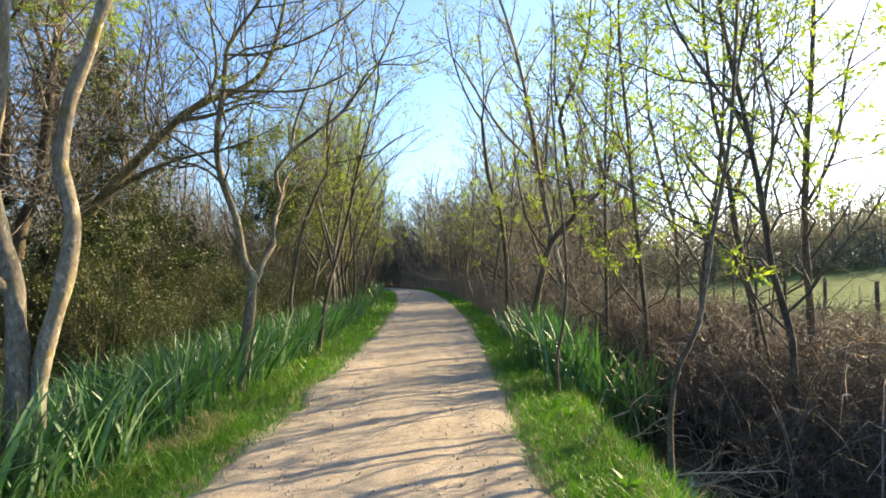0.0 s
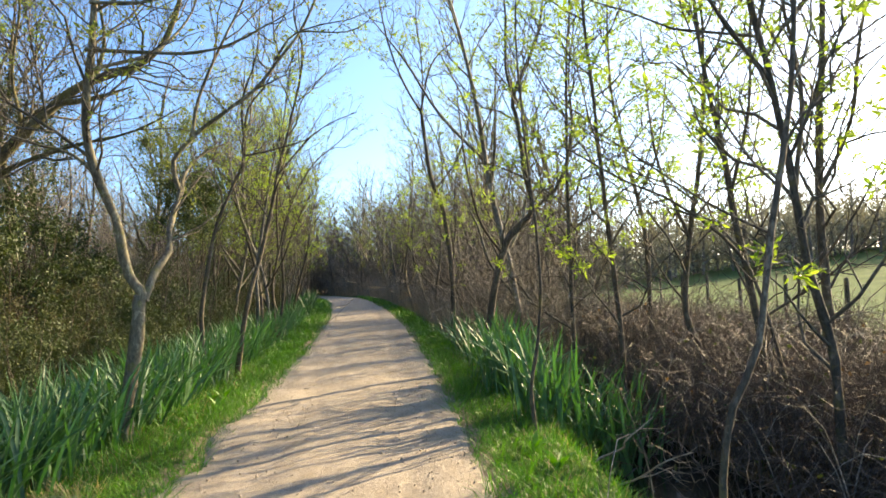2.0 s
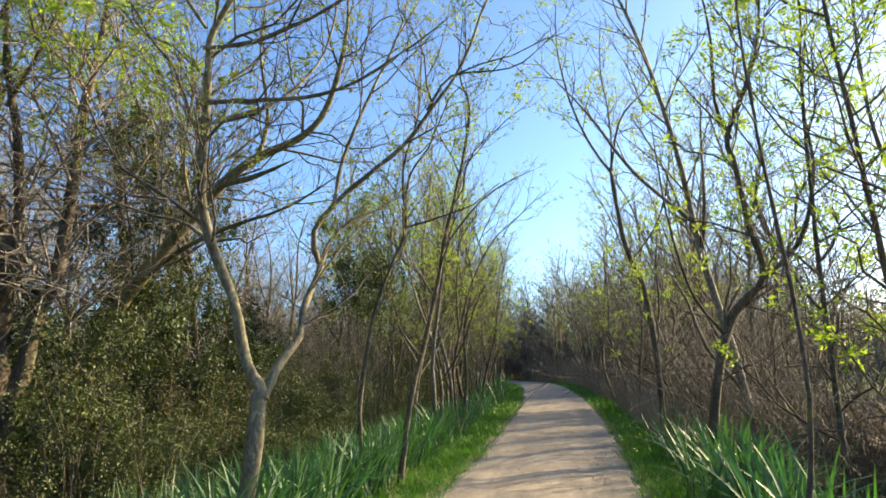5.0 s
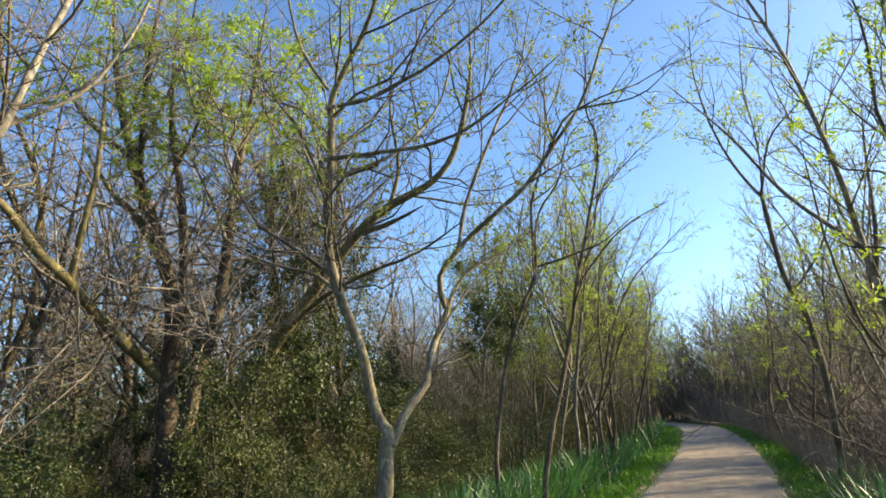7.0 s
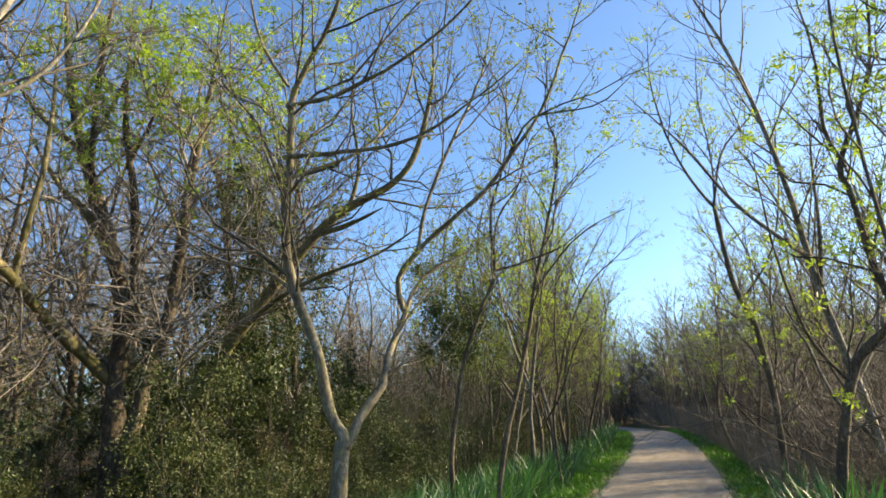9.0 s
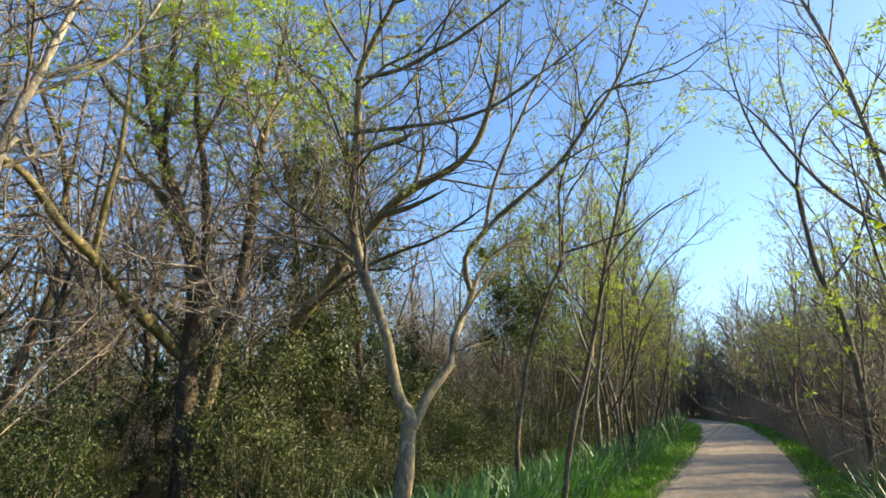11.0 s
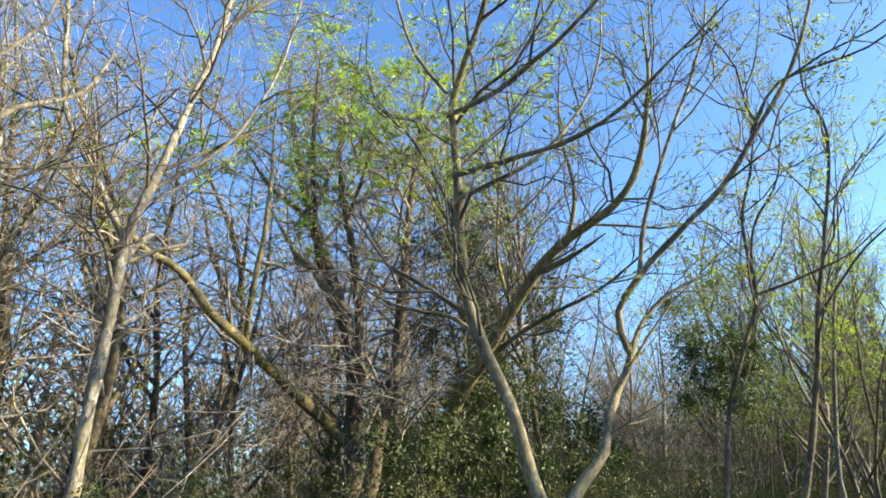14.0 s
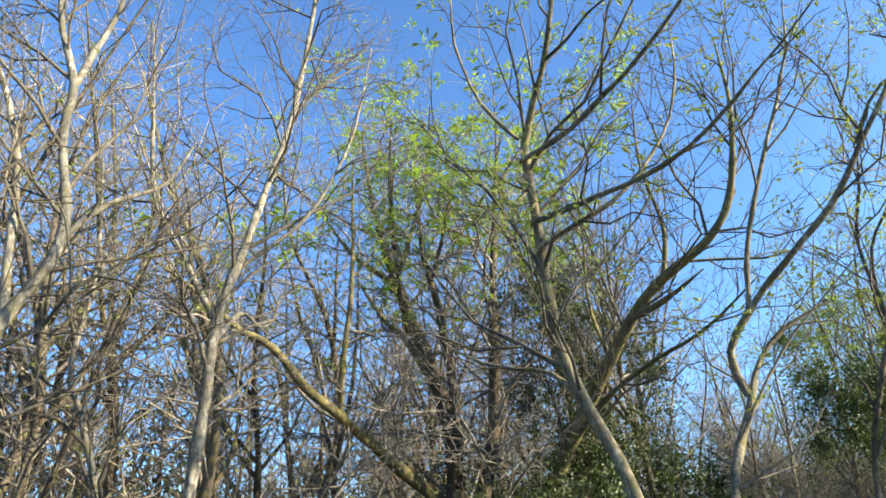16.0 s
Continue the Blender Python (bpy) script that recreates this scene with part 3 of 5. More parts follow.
# the old many-limbed tree deep in the wood
old = Habit(3, (2.9, 4.2, 4.8), (0.2, 0.12, 0.08), (0.5, 0.5, 0.5), (38, 82), 0.1, 0.22, 0.088, 22, 0.0034, 0.16, 3.0, leaf_low=5.5)
make_tree("old_tree", "dark old tree with mossy sprawling limbs and spring leaves", [
    ([on_land(-7.88, 11.55), (-7.92, 11.55, 0.99), (-8.0, 11.55, 2.06), (-7.96, 11.55, 2.92), (-7.98, 11.5, 3.63), (-8.19, 11.4, 4.47), (-8.66, 11.2, 5.89), (-8.79, 11.0, 6.77), (-8.85, 10.8, 7.87), (-8.88, 10.7, 9.0)], 0.19, 0.012),
    ([(-7.95, 11.6, 2.2), (-8.11, 11.4, 2.45), (-8.12, 10.9, 2.8), (-7.99, 10.3, 3.15), (-7.5, 9.4, 3.51), (-7.46, 8.95, 3.79), (-7.54, 8.6, 4.2), (-7.55, 8.35, 4.38), (-7.67, 8.1, 4.51), (-7.83, 7.7, 4.92), (-8.3, 7.2, 5.5)], 0.1, 0.012),
    ([(-7.95, 11.5, 2.6), (-7.5, 11.3, 3.6), (-7.3, 11.0, 4.9), (-7.4, 10.8, 6.2), (-7.3, 10.7, 7.8)], 0.09, 0.01),
    ([(-8.05, 11.35, 4.2), (-8.6, 11.3, 5.0), (-9.3, 11.3, 5.6), (-10.0, 11.2, 6.6)], 0.08, 0.015),
    ([(-8.25, 11.1, 5.0), (-7.8, 10.6, 5.9), (-7.3, 10.2, 6.8), (-6.9, 10.0, 7.9)], 0.06, 0.012),
    ([(-8.4, 10.9, 5.9), (-9.0, 10.5, 6.6), (-9.4, 10.1, 7.6)], 0.05, 0.012),
    ([(-8.4, 10.9, 5.7), (-7.9, 11.0, 6.6), (-7.5, 11.1, 7.6), (-7.3, 11.1, 8.8)], 0.05, 0.01),
    ([(-7.4, 10.9, 5.4), (-6.8, 10.8, 6.2), (-6.3, 10.8, 7.3)], 0.035, 0.008),
    ([(-7.48, 9.4, 3.5), (-7.2, 9.3, 4.1), (-7.15, 9.4, 5.0), (-7.4, 9.6, 6.4), (-7.5, 9.7, 7.4)], 0.045, 0.008),
    ([(-7.8, 11.6, 0.4), (-7.62, 11.5, 1.24), (-7.41, 11.5, 1.87), (-7.31, 11.55, 2.53), (-7.08, 11.6, 3.1), (-7.03, 11.7, 3.98), (-6.9, 11.8, 5.6), (-6.7, 11.9, 7.2), (-6.6, 12.0, 8.4)], 0.13, 0.01),
], old, BARK_DARK, TWIG_GREY, FRESH, 13, other_bark={1: BARK_MOSSY, 3: BARK_MOSSY, 8: BARK_MOSSY})

# the leaning mossy trunk behind the forked tree
lean = Habit(3, (1.8, 3.4, 5.0), (0.35, 0.12, 0.08), (0.42, 0.5, 0.5), (30, 65), 0.35, 0.35, 0.05, 4, 0.0045, 0.15, 2.2)
make_tree("leaning_tree", "mossy trunk leaning far over through the undergrowth", [
    ([on_land(-8.2, 12.6), (-7.3, 12.5, 1.9), (-6.3, 12.3, 3.0), (-5.4, 12.3, 3.95), (-4.85, 12.3, 4.45), (-4.35, 12.3, 4.75), (-3.6, 12.3, 5.02), (-3.2, 12.3, 5.5), (-2.9, 12.2, 6.4), (-2.8, 12.1, 7.4)], 0.14, 0.006),
    ([(-6.3, 12.3, 3.0), (-5.5, 12.1, 3.4), (-4.6, 11.9, 3.65), (-3.6, 11.7, 3.8), (-2.9, 11.6, 4.1)], 0.045, 0.006),
    ([(-4.9, 12.3, 4.4), (-4.3, 12.2, 4.45), (-3.7, 12.1, 4.6)], 0.05, 0.008),
    ([(-4.35, 12.3, 4.75), (-4.2, 12.3, 5.4), (-4.25, 12.2, 6.4), (-4.1, 12.1, 7.4)], 0.032, 0.006),
    ([(-5.4, 12.3, 3.95), (-5.5, 12.2, 4.8), (-5.3, 12.1, 6.0), (-5.4, 12.0, 7.2)], 0.03, 0.006),
], lean, BARK_MOSSY, TWIG, BUD, 14)

# pale-barked trees where the camera ends
pale = Habit(3, (2.4, 4.6, 6.4), (0.3, 0.12, 0.08), (0.4, 0.5, 0.5), (28, 66), 0.16, 0.10, 0.05, 4, 0.0028, 0.15, 2.0)
make_tree("pale_tree", "tall pale-barked bare tree among thin branches", [
    ([on_land(-5.85, 6.9), (-5.82, 7.0, 1.2), (-5.82, 7.05, 2.29), (-5.79, 7.12, 3.15), (-5.78, 7.16, 3.8), (-5.73, 7.32, 4.51), (-5.65, 7.56, 5.45), (-5.58, 7.77, 6.35), (-5.51, 7.98, 8.1), (-5.5, 8.1, 9.3)], 0.068, 0.01),
    ([(-5.78, 7.16, 3.9), (-5.95, 6.9, 4.5), (-6.2, 6.6, 5.3), (-6.3, 6.5, 6.4), (-6.4, 6.4, 7.6)], 0.035, 0.008),
    ([(-5.75, 7.3, 4.4), (-5.4, 7.9, 5.0), (-5.2, 8.3, 6.0), (-5.1, 8.5, 7.2)], 0.025, 0.006),
    ([(-5.78, 7.15, 3.7), (-6.3, 7.6, 4.2), (-6.9, 8.1, 4.3), (-7.3, 8.5, 4.7)], 0.028, 0.008),
], pale, BARK_PALE, TWIG, BUD, 15, group="pale trees in the wood")
make_tree("pale_tree", "pale-barked bare tree forking high above the undergrowth", [
    ([on_land(-5.6, 5.25), (-5.6, 5.3, 1.0), (-5.59, 5.4, 2.28), (-5.58, 5.45, 3.2), (-5.57, 5.53, 3.66), (-5.53, 5.78, 4.29), (-5.55, 5.67, 5.28), (-5.55, 5.68, 5.77), (-5.58, 5.47, 6.58), (-5.6, 5.4, 8.0)], 0.07, 0.012),
    ([(-5.55, 5.68, 5.7), (-5.53, 5.79, 6.2), (-5.52, 5.9, 6.59), (-5.4, 6.1, 7.6)], 0.035, 0.008),
    ([(-5.57, 5.53, 3.6), (-5.58, 5.48, 4.09), (-5.59, 5.43, 4.82), (-5.61, 5.28, 5.48), (-5.66, 4.98, 6.27), (-5.7, 4.8, 7.4)], 0.035, 0.008),
    ([(-5.53, 5.78, 4.29), (-5.5, 6.1, 4.7), (-5.4, 6.5, 4.95), (-5.3, 6.7, 5.4)], 0.03, 0.008),
    ([(-5.57, 5.5, 3.5), (-5.4, 4.9, 3.9), (-5.3, 4.3, 4.5)], 0.03, 0.008),
], pale, BARK_PALE, TWIG, BUD, 16, group="pale trees in the wood")
make_tree("pale_tree", "thin pale trunk rising out of the undergrowth", [
    ([on_land(-7.0, 6.9), (-7.05, 6.8, 1.4), (-7.08, 6.67, 2.38), (-7.14, 6.45, 3.25), (-7.19, 6.29, 3.75), (-7.2, 6.4, 4.8), (-7.3, 6.3, 6.2)], 0.05, 0.01),
], pale, BARK_PALE, TWIG, BUD, 17, group="pale trees in the wood")

# saplings along the edge of the path
sapling = Habit(3, (2.6, 3.2, 3.6), (0.35, 0.15, 0.1), (0.33, 0.5, 0.5), (26, 62), 0.42, 0.75, 0.056, 10, 0.0026, 0.12, 1.4)
EDGE = "saplings along the path edge"
make_tree("sapling", "thin crooked sapling in the irises, lightly leafed", [
    ([on_land(-2.85, 12.4), (-2.9, 12.4, 0.7), (-2.88, 12.4, 1.26), (-2.68, 12.4, 2.32), (-2.41, 12.4, 3.01), (-2.18, 12.4, 3.53), (-2.19, 12.4, 4.37), (-1.92, 12.4, 5.19), (-1.8, 12.3, 6.2)], 0.038, 0.006),
    ([(-2.18, 12.4, 3.53), (-1.66, 12.4, 3.63), (-1.2, 12.35, 3.75), (-0.8, 12.3, 4.0)], 0.018, 0.004),
    ([(-2.2, 12.4, 3.6), (-2.1, 12.5, 4.3), (-1.75, 12.5, 4.8), (-1.6, 12.5, 5.6)], 0.02, 0.004),
], sapling, BARK, TWIG, BUD, 21, EDGE)
make_tree("sapling", "slim sapling leaning towards the path, yellow-green buds", [
    ([on_land(-2.5, 12.9), (-2.42, 12.9, 0.5), (-2.33, 12.9, 1.05), (-1.99, 12.9, 2.23), (-1.74, 12.9, 3.28), (-1.49, 12.9, 4.19), (-1.26, 12.9, 5.29), (-1.4, 12.9, 5.9), (-1.3, 12.9, 6.8)], 0.041, 0.006),
    ([(-1.74, 12.9, 3.28), (-1.3, 12.9, 3.8), (-0.9, 12.9, 4.1), (-0.4, 12.9, 4.3)], 0.018, 0.004),
], sapling, BARK, TWIG, FRESH, 22, EDGE)
make_tree("sapling", "straight pale sapling stem beside the irises", [
    ([on_land(-3.0, 17.2), (-2.95, 17.2, 1.0), (-2.92, 17.2, 1.92), (-2.57, 17.2, 3.92), (-2.2, 17.2, 5.4), (-2.0, 17.2, 6.8)], 0.046, 0.007),
    ([(-2.9, 17.2, 2.0), (-3.3, 17.2, 3.2), (-3.5, 17.2, 4.6), (-3.4, 17.2, 5.8)], 0.03, 0.006),
], sapling, BARK_PALE, TWIG, FRESH, 23, EDGE)
make_tree("sapling", "thin sapling arching over the path edge", [
    ([on_land(-3.02, 20.0), (-3.08, 20.0, 1.0), (-3.04, 20.0, 1.68), (-2.6, 20.0, 3.34), (-1.95, 20.0, 4.59), (-1.2, 20.0, 5.25), (-0.6, 20.0, 5.8)], 0.038, 0.006),
    ([(-2.9, 20.0, 2.2), (-2.9, 20.0, 3.6), (-2.7, 20.0, 5.2), (-2.5, 20.0, 7.0)], 0.03, 0.006),
], sapling, BARK, TWIG, FRESH, 24, EDGE)

# trees on the ditch side
ash = Habit(3, (3.4, 4.2, 4.2), (0.16, 0.12, 0.08), (0.34, 0.5, 0.5), (32, 74), 0.26, 0.2, 0.07, 20, 0.0026, 0.14, 1.6, leaf_low=2.3)
DITCH = "trees along the ditch"
make_tree("ditch_tree", "crooked dark trunk doubling back above the irises", [
    ([on_land(1.55, 12.5), (1.6, 12.5, 0.5), (1.77, 12.5, 1.37), (2.01, 12.5, 2.06), (2.43, 12.5, 2.53), (2.34, 12.5, 3.18), (2.24, 12.5, 4.09), (2.2, 12.5, 4.4), (2.57, 12.5, 5.21), (2.78, 12.5, 5.9), (2.9, 12.5, 7.2)], 0.065, 0.006),
    ([(2.4, 12.5, 2.5), (2.91, 12.5, 2.99), (3.15, 12.5, 3.84), (3.14, 12.5, 4.7), (3.3, 12.5, 5.8)], 0.034, 0.007),
    ([(2.22, 12.5, 4.35), (2.08, 12.5, 4.88), (2.12, 12.5, 5.92), (2.0, 12.5, 7.0)], 0.027, 0.006),
    ([(1.9, 12.5, 1.8), (1.5, 12.4, 2.4), (1.3, 12.4, 3.4), (1.2, 12.3, 4.6)], 0.023, 0.005),
], ash, BARK_DARK, TWIG, FRESH, 31, DITCH)
make_tree("ditch_tree", "slim trunk with a wide fork leaning over the path", [
    ([on_land(1.46, 17.3), (1.5, 17.3, 0.8), (1.49, 17.3, 1.72), (1.35, 17.3, 3.06), (1.09, 17.3, 3.88), (0.94, 17.3, 5.44)], 0.065, 0.038),
    ([(0.94, 17.3, 5.4), (0.54, 17.3, 6.1), (0.21, 17.3, 7.14), (0.05, 17.3, 8.4), (0.1, 17.3, 9.4)], 0.030, 0.005),
    ([(0.94, 17.3, 5.4), (1.26, 17.3, 6.51), (1.9, 17.3, 7.2), (2.3, 17.3, 8.2)], 0.027, 0.005),
    ([(0.96, 17.3, 5.2), (1.0, 17.3, 6.4), (0.9, 17.3, 7.6), (1.0, 17.3, 8.8)], 0.023, 0.005),
    ([(1.2, 17.3, 3.5), (1.8, 17.2, 4.3), (2.1, 17.2, 5.4), (2.2, 17.2, 6.6)], 0.023, 0.005),
], ash, BARK, TWIG, FRESH, 32, DITCH)
make_tree("ditch_sapling", "thin bent sapling stem with a knee at its foot", [
    ([on_land(1.33, 8.0), (1.30, 8.0, 0.43), (1.38, 8.0, 0.9), (1.42, 8.0, 1.54), (1.35, 8.0, 2.51), (1.3, 8.0, 3.6), (1.35, 8.0, 4.8)], 0.018, 0.005),
], Habit(3, (2.0, 3.5, 4.0), (0.5, 0.15, 0.1), (0.25, 0.5, 0.5), (22, 50), 0.5, 0.5, 0.06, 4, 0.003, 0.1, 0.9), BARK, TWIG, FRESH, 33, DITCH)
make_tree("ditch_sapling", "curved sapling growing from the wet ditch bank", [
    ([on_land(1.70, 5.2), (1.71, 5.2, 0.4), (1.79, 5.2, 0.78), (1.95, 5.2, 1.1), (2.05, 5.2, 1.7), (2.15, 5.2, 2.1), (2.25, 5.2, 2.65), (2.3, 5.2, 3.5), (2.4, 5.1, 4.6)], 0.025, 0.005),
    ([(2.05, 5.2, 1.7), (1.8, 5.4, 1.9), (1.55, 5.6, 2.15), (1.3, 5.8, 2.4)], 0.009, 0.003),
], Habit(3, (2.6, 3.6, 4.0), (0.4, 0.15, 0.1), (0.28, 0.5, 0.5), (25, 60), 0.4, 0.6, 0.05, 6, 0.003, 0.1, 0.9), BARK, TWIG, FRESH, 34, DITCH)
make_tree("ditch_tree", "slanting dark trunk rising from the brambles", [
    ([on_land(3.42, 6.6), (3.37, 6.6, 0.25), (3.33, 6.6, 0.9), (3.19, 6.6, 1.42), (3.10, 6.6, 2.15), (3.05, 6.6, 2.5), (2.96, 6.6, 3.05), (2.84, 6.6, 3.6), (2.7, 6.6, 4.8), (2.7, 6.6, 6.2)], 0.040, 0.005),
    ([(3.12, 6.6, 2.05), (3.3, 6.7, 2.9), (3.25, 6.8, 4.0), (3.4, 6.8, 5.4)], 0.020, 0.004),
    ([(3.0, 6.6, 2.9), (2.6, 6.5, 3.3), (2.2, 6.4, 3.9), (2.0, 6.3, 4.8)], 0.019, 0.005),
], ash, BARK, TWIG, FRESH, 35, DITCH)
make_tree("ditch_tree", "upright trunk in the hedge above the ditch", [
    ([on_land(3.9, 8.4), (3.85, 8.4, 0.5), (3.78, 8.4, 1.1), (3.64, 8.4, 1.96), (3.56, 8.4, 2.75), (3.42, 8.4, 3.5), (3.35, 8.4, 4.4), (3.3, 8.4, 6.4)], 0.044, 0.005),
    ([(3.6, 8.4, 2.3), (3.9, 8.5, 3.2), (4.0, 8.5, 4.5), (4.1, 8.5, 5.8)], 0.020, 0.004),
], ash, BARK, TWIG, FRESH, 36, DITCH)
make_tree("ditch_tree", "straight ivy-flecked trunk with ascending branches", [
    ([on_land(4.3, 7.9), (4.26, 7.9, 0.4), (4.22, 7.9, 1.0), (4.19, 7.9, 1.95), (4.23, 7.9, 2.85), (4.36, 7.9, 4.1), (4.4, 7.9, 5.2), (4.4, 7.9, 6.8)], 0.049, 0.005),
    ([(4.22, 7.9, 2.2), (4.6, 7.9, 2.9), (4.8, 7.9, 3.9), (5.2, 7.9, 5.0)], 0.023, 0.005),
    ([(4.2, 7.9, 1.5), (4.6, 7.9, 2.0), (5.0, 7.9, 2.6), (5.7, 7.9, 3.1)], 0.012, 0.003),
], ash, BARK, TWIG, FRESH, 37, DITCH)
make_tree("ditch_tree", "leaning trunk rooted in the brambles", [
    ([on_land(4.05, 10.0), (3.95, 10.0, 0.4), (3.77, 10.0, 0.9), (3.83, 10.0, 1.74), (4.09, 10.0, 3.04), (4.2, 10.0, 4.6), (4.1, 10.0, 6.5)], 0.042, 0.005),
    ([(3.85, 10.0, 1.9), (3.5, 10.0, 3.0), (3.4, 10.0, 4.6)], 0.023, 0.006),
], ash, BARK, TWIG, FRESH, 38, DITCH)
make_tree("ditch_tree", "slim upright trunk over the ditch irises", [
    ([on_land(2.72, 11.5), (2.73, 11.5, 0.8), (2.74, 11.5, 2.18), (2.77, 11.5, 3.2), (2.84, 11.5, 4.74), (2.93, 11.5, 5.6), (2.9, 11.5, 7.0)], 0.038, 0.005),
], ash, BARK, TWIG, FRESH, 39, DITCH)
make_tree("ditch_tree", "tall slim trunk in the hedge, leafing out", [
    ([on_land(3.12, 10.5), (3.08, 10.5, 0.9), (2.98, 10.5, 2.1), (2.94, 10.5, 2.86), (2.87, 10.5, 3.79), (2.78, 10.5, 5.1), (2.8, 10.5, 6.8)], 0.042, 0.009),
], ash, BARK_DARK, TWIG, FRESH, 40, DITCH)
make_tree("ditch_tree", "slim leaning trunk at the field edge", [
    ([on_land(4.15, 12.0), (4.11, 12.0, 0.9), (4.09, 12.0, 2.16), (3.87, 12.0, 3.25), (3.66, 12.0, 4.44), (3.7, 12.0, 6.2)], 0.046, 0.009),
    ([(4.0, 12.0, 2.6), (4.4, 12.0, 3.5), (4.6, 12.0, 4.8)], 0.023, 0.006),
], ash, BARK, TWIG, FRESH, 41, DITCH)
make_tree("fallen_limb", "dead limb leaning out of the brambles over the ditch", [
    ([on_land(3.75, 7.7, 0.25), (3.6, 8.0, 1.25), (3.25, 8.0, 1.8), (2.69, 8.0, 2.2), (2.31, 8.0, 2.36), (1.7, 8.0, 2.72)], 0.024, 0.007),
], Habit(2, (1.6, 2.0), (0.3, 0.2), (0.25, 0.4), (30, 70), 0.1, 0.3, 0.07, 5, 0.003, 0.1, 0.7), BARK, TWIG, FRESH, 42, category="limb")


# ---- repeated woodland trees ----
def wild_trunk(rng, height, lean, kinks=6):
    z = np.linspace(0, height, kinks)
    off = np.cumsum(rng.normal(size=(kinks, 2)) * 0.065 * height / kinks * 3, axis=0) + np.outer(z, rng.normal(size=2) * lean)
    off -= off[0]
    return [tuple(v) for v in np.concatenate([off, z[:, None]], axis=1)]


def wild_tree(name, label, seed, height, radius, habit, bark, twig, leaf, forks, group):
    rng = np.random.default_rng(seed)
    trunk = wild_trunk(rng, height, 0.06)
    limbs = [(trunk, radius, 0.012)]
    for k in range(forks):
        z = rng.uniform(0.15, 0.55) * height
        f = z / height * (len(trunk) - 1)
        p = np.array(trunk[int(f)]) + (np.array(trunk[int(f) + 1]) - np.array(trunk[int(f)])) * (f % 1)
        a = rng.uniform(0, 6.28)
        out = rng.uniform(0.25, 0.8)
        up = height * rng.uniform(0.25, 0.5)
        way = np.array([math.cos(a) * out, math.sin(a) * out, 1.0])
        limbs.append(([tuple(p), tuple(p + way * up * 0.3 + np.array([0.15 * math.cos(a), 0.15 * math.sin(a), 0])), tuple(p + way * up * 0.65), tuple(p + way * up)], radius * 0.5, 0.008))
    return make_tree(name, label, limbs, habit, bark, twig, leaf, seed, group)


def scatter(rng, count, xr, yr, gap, test=None):
    out = []
    for _ in range(count * 30):
        if len(out) >= count:
            break
        x, y = rng.uniform(*xr), rng.uniform(*yr)
        if test and not test(x, y):
            continue
        if all((x - a) ** 2 + (y - b) ** 2 > gap * gap for a, b in out):
            out.append((x, y))
    return out


def plant(rng, kinds, places, scale=(0.85, 1.2), sink=0.05):
    """The first of each kind goes to the first places, copies to the rest."""
    for k, (x, y) in enumerate(places):
        s = rng.uniform(*scale)
        m = Matrix.LocRotScale((x, y, float(land(x, y)) - sink), Euler((0, 0, rng.uniform(0, 6.28))), (s, s, s))
        if k < len(kinds):
            kinds[k].matrix_basis = m
        else:
            ob = copy_thing(kinds[k % len(kinds)], m)
            ob.scale = (s, s, s)


rng = np.random.default_rng(5)
wood = Habit(3, (2.3, 3.4, 4.2), (0.18, 0.12, 0.1), (0.38, 0.5, 0.5), (38, 80), 0.14, 0.16, 0.065, 4, 0.0034, 0.2, 2.2, (3, 2, 1), (4, 3, 3))
bare = [wild_tree("woodland_tree", "bare grey-brown woodland tree with dense fine twigs", 100 + k, 6.5 + 0.6 * k, 0.055 + 0.009 * k, wood, (BARK, BARK, BARK_DARK)[k % 3], TWIG_GREY, BUD, 3 + k % 3, "bare trees of the wood") for k in range(6)]
plant(rng, bare, scatter(rng, 13, (3.6, 12), (15, 46), 1.1, lambda x, y: 3.4 < x < 0.29 * y) + scatter(rng, 54, (-24, -5.4), (-2, 50), 1.2, lambda x, y: x < centre(y) - 5.0 and not (-8.6 < x < -5 and 3.0 < y < 12.8)) + scatter(rng, 14, (-17, -9.2), (7, 22), 0.9) + scatter(rng, 22, (-21, -8.8), (-3, 6), 0.9) + scatter(rng, 14, (-20, 9), (60, 70), 1.3))
tall = [copy_thing(t, Matrix.Identity(4)) for t in bare[:3]]
plant(rng, tall, scatter(rng, 9, (-14.5, -9.2), (1.5, 9.5), 1.0) + scatter(rng, 14, (-9, 3), (60.5, 69), 0.9, lambda x, y: x > float(centre(y)) + 2), (1.2, 1.6))
leafy = Habit(3, (2.0, 3.0, 3.4), (0.25, 0.12, 0.08), (0.33, 0.5, 0.5), (24, 60), 0.4, 0.3, 0.066, 13, 0.003, 0.16, 1.6, (3, 2, 1), (4, 3, 3))
green = [wild_tree("young_tree", "young tree with yellow-green spring leaves beside the path", 120 + k, 5.5 + 0.6 * k, 0.045 + 0.006 * k, leafy, (BARK, BARK_PALE)[k % 2], TWIG, (FRESH, BUD)[k % 2], 2 + k % 3, "young trees lining the path") for k in range(6)]
edge_l = [(float(centre(y)) - 2.5 - rng.uniform(0, 1.6), y) for y in np.arange(19, 60, 1.3)]
edge_r = [(float(centre(y)) + 2.1 + rng.uniform(0, 1.2), y) for y in np.arange(19.5, 60, 2.4)]
ditch_far = scatter(rng, 24, (2.6, 8.0), (14.5, 48), 1.3, lambda x, y: x < 2.6 + 0.1 * y)
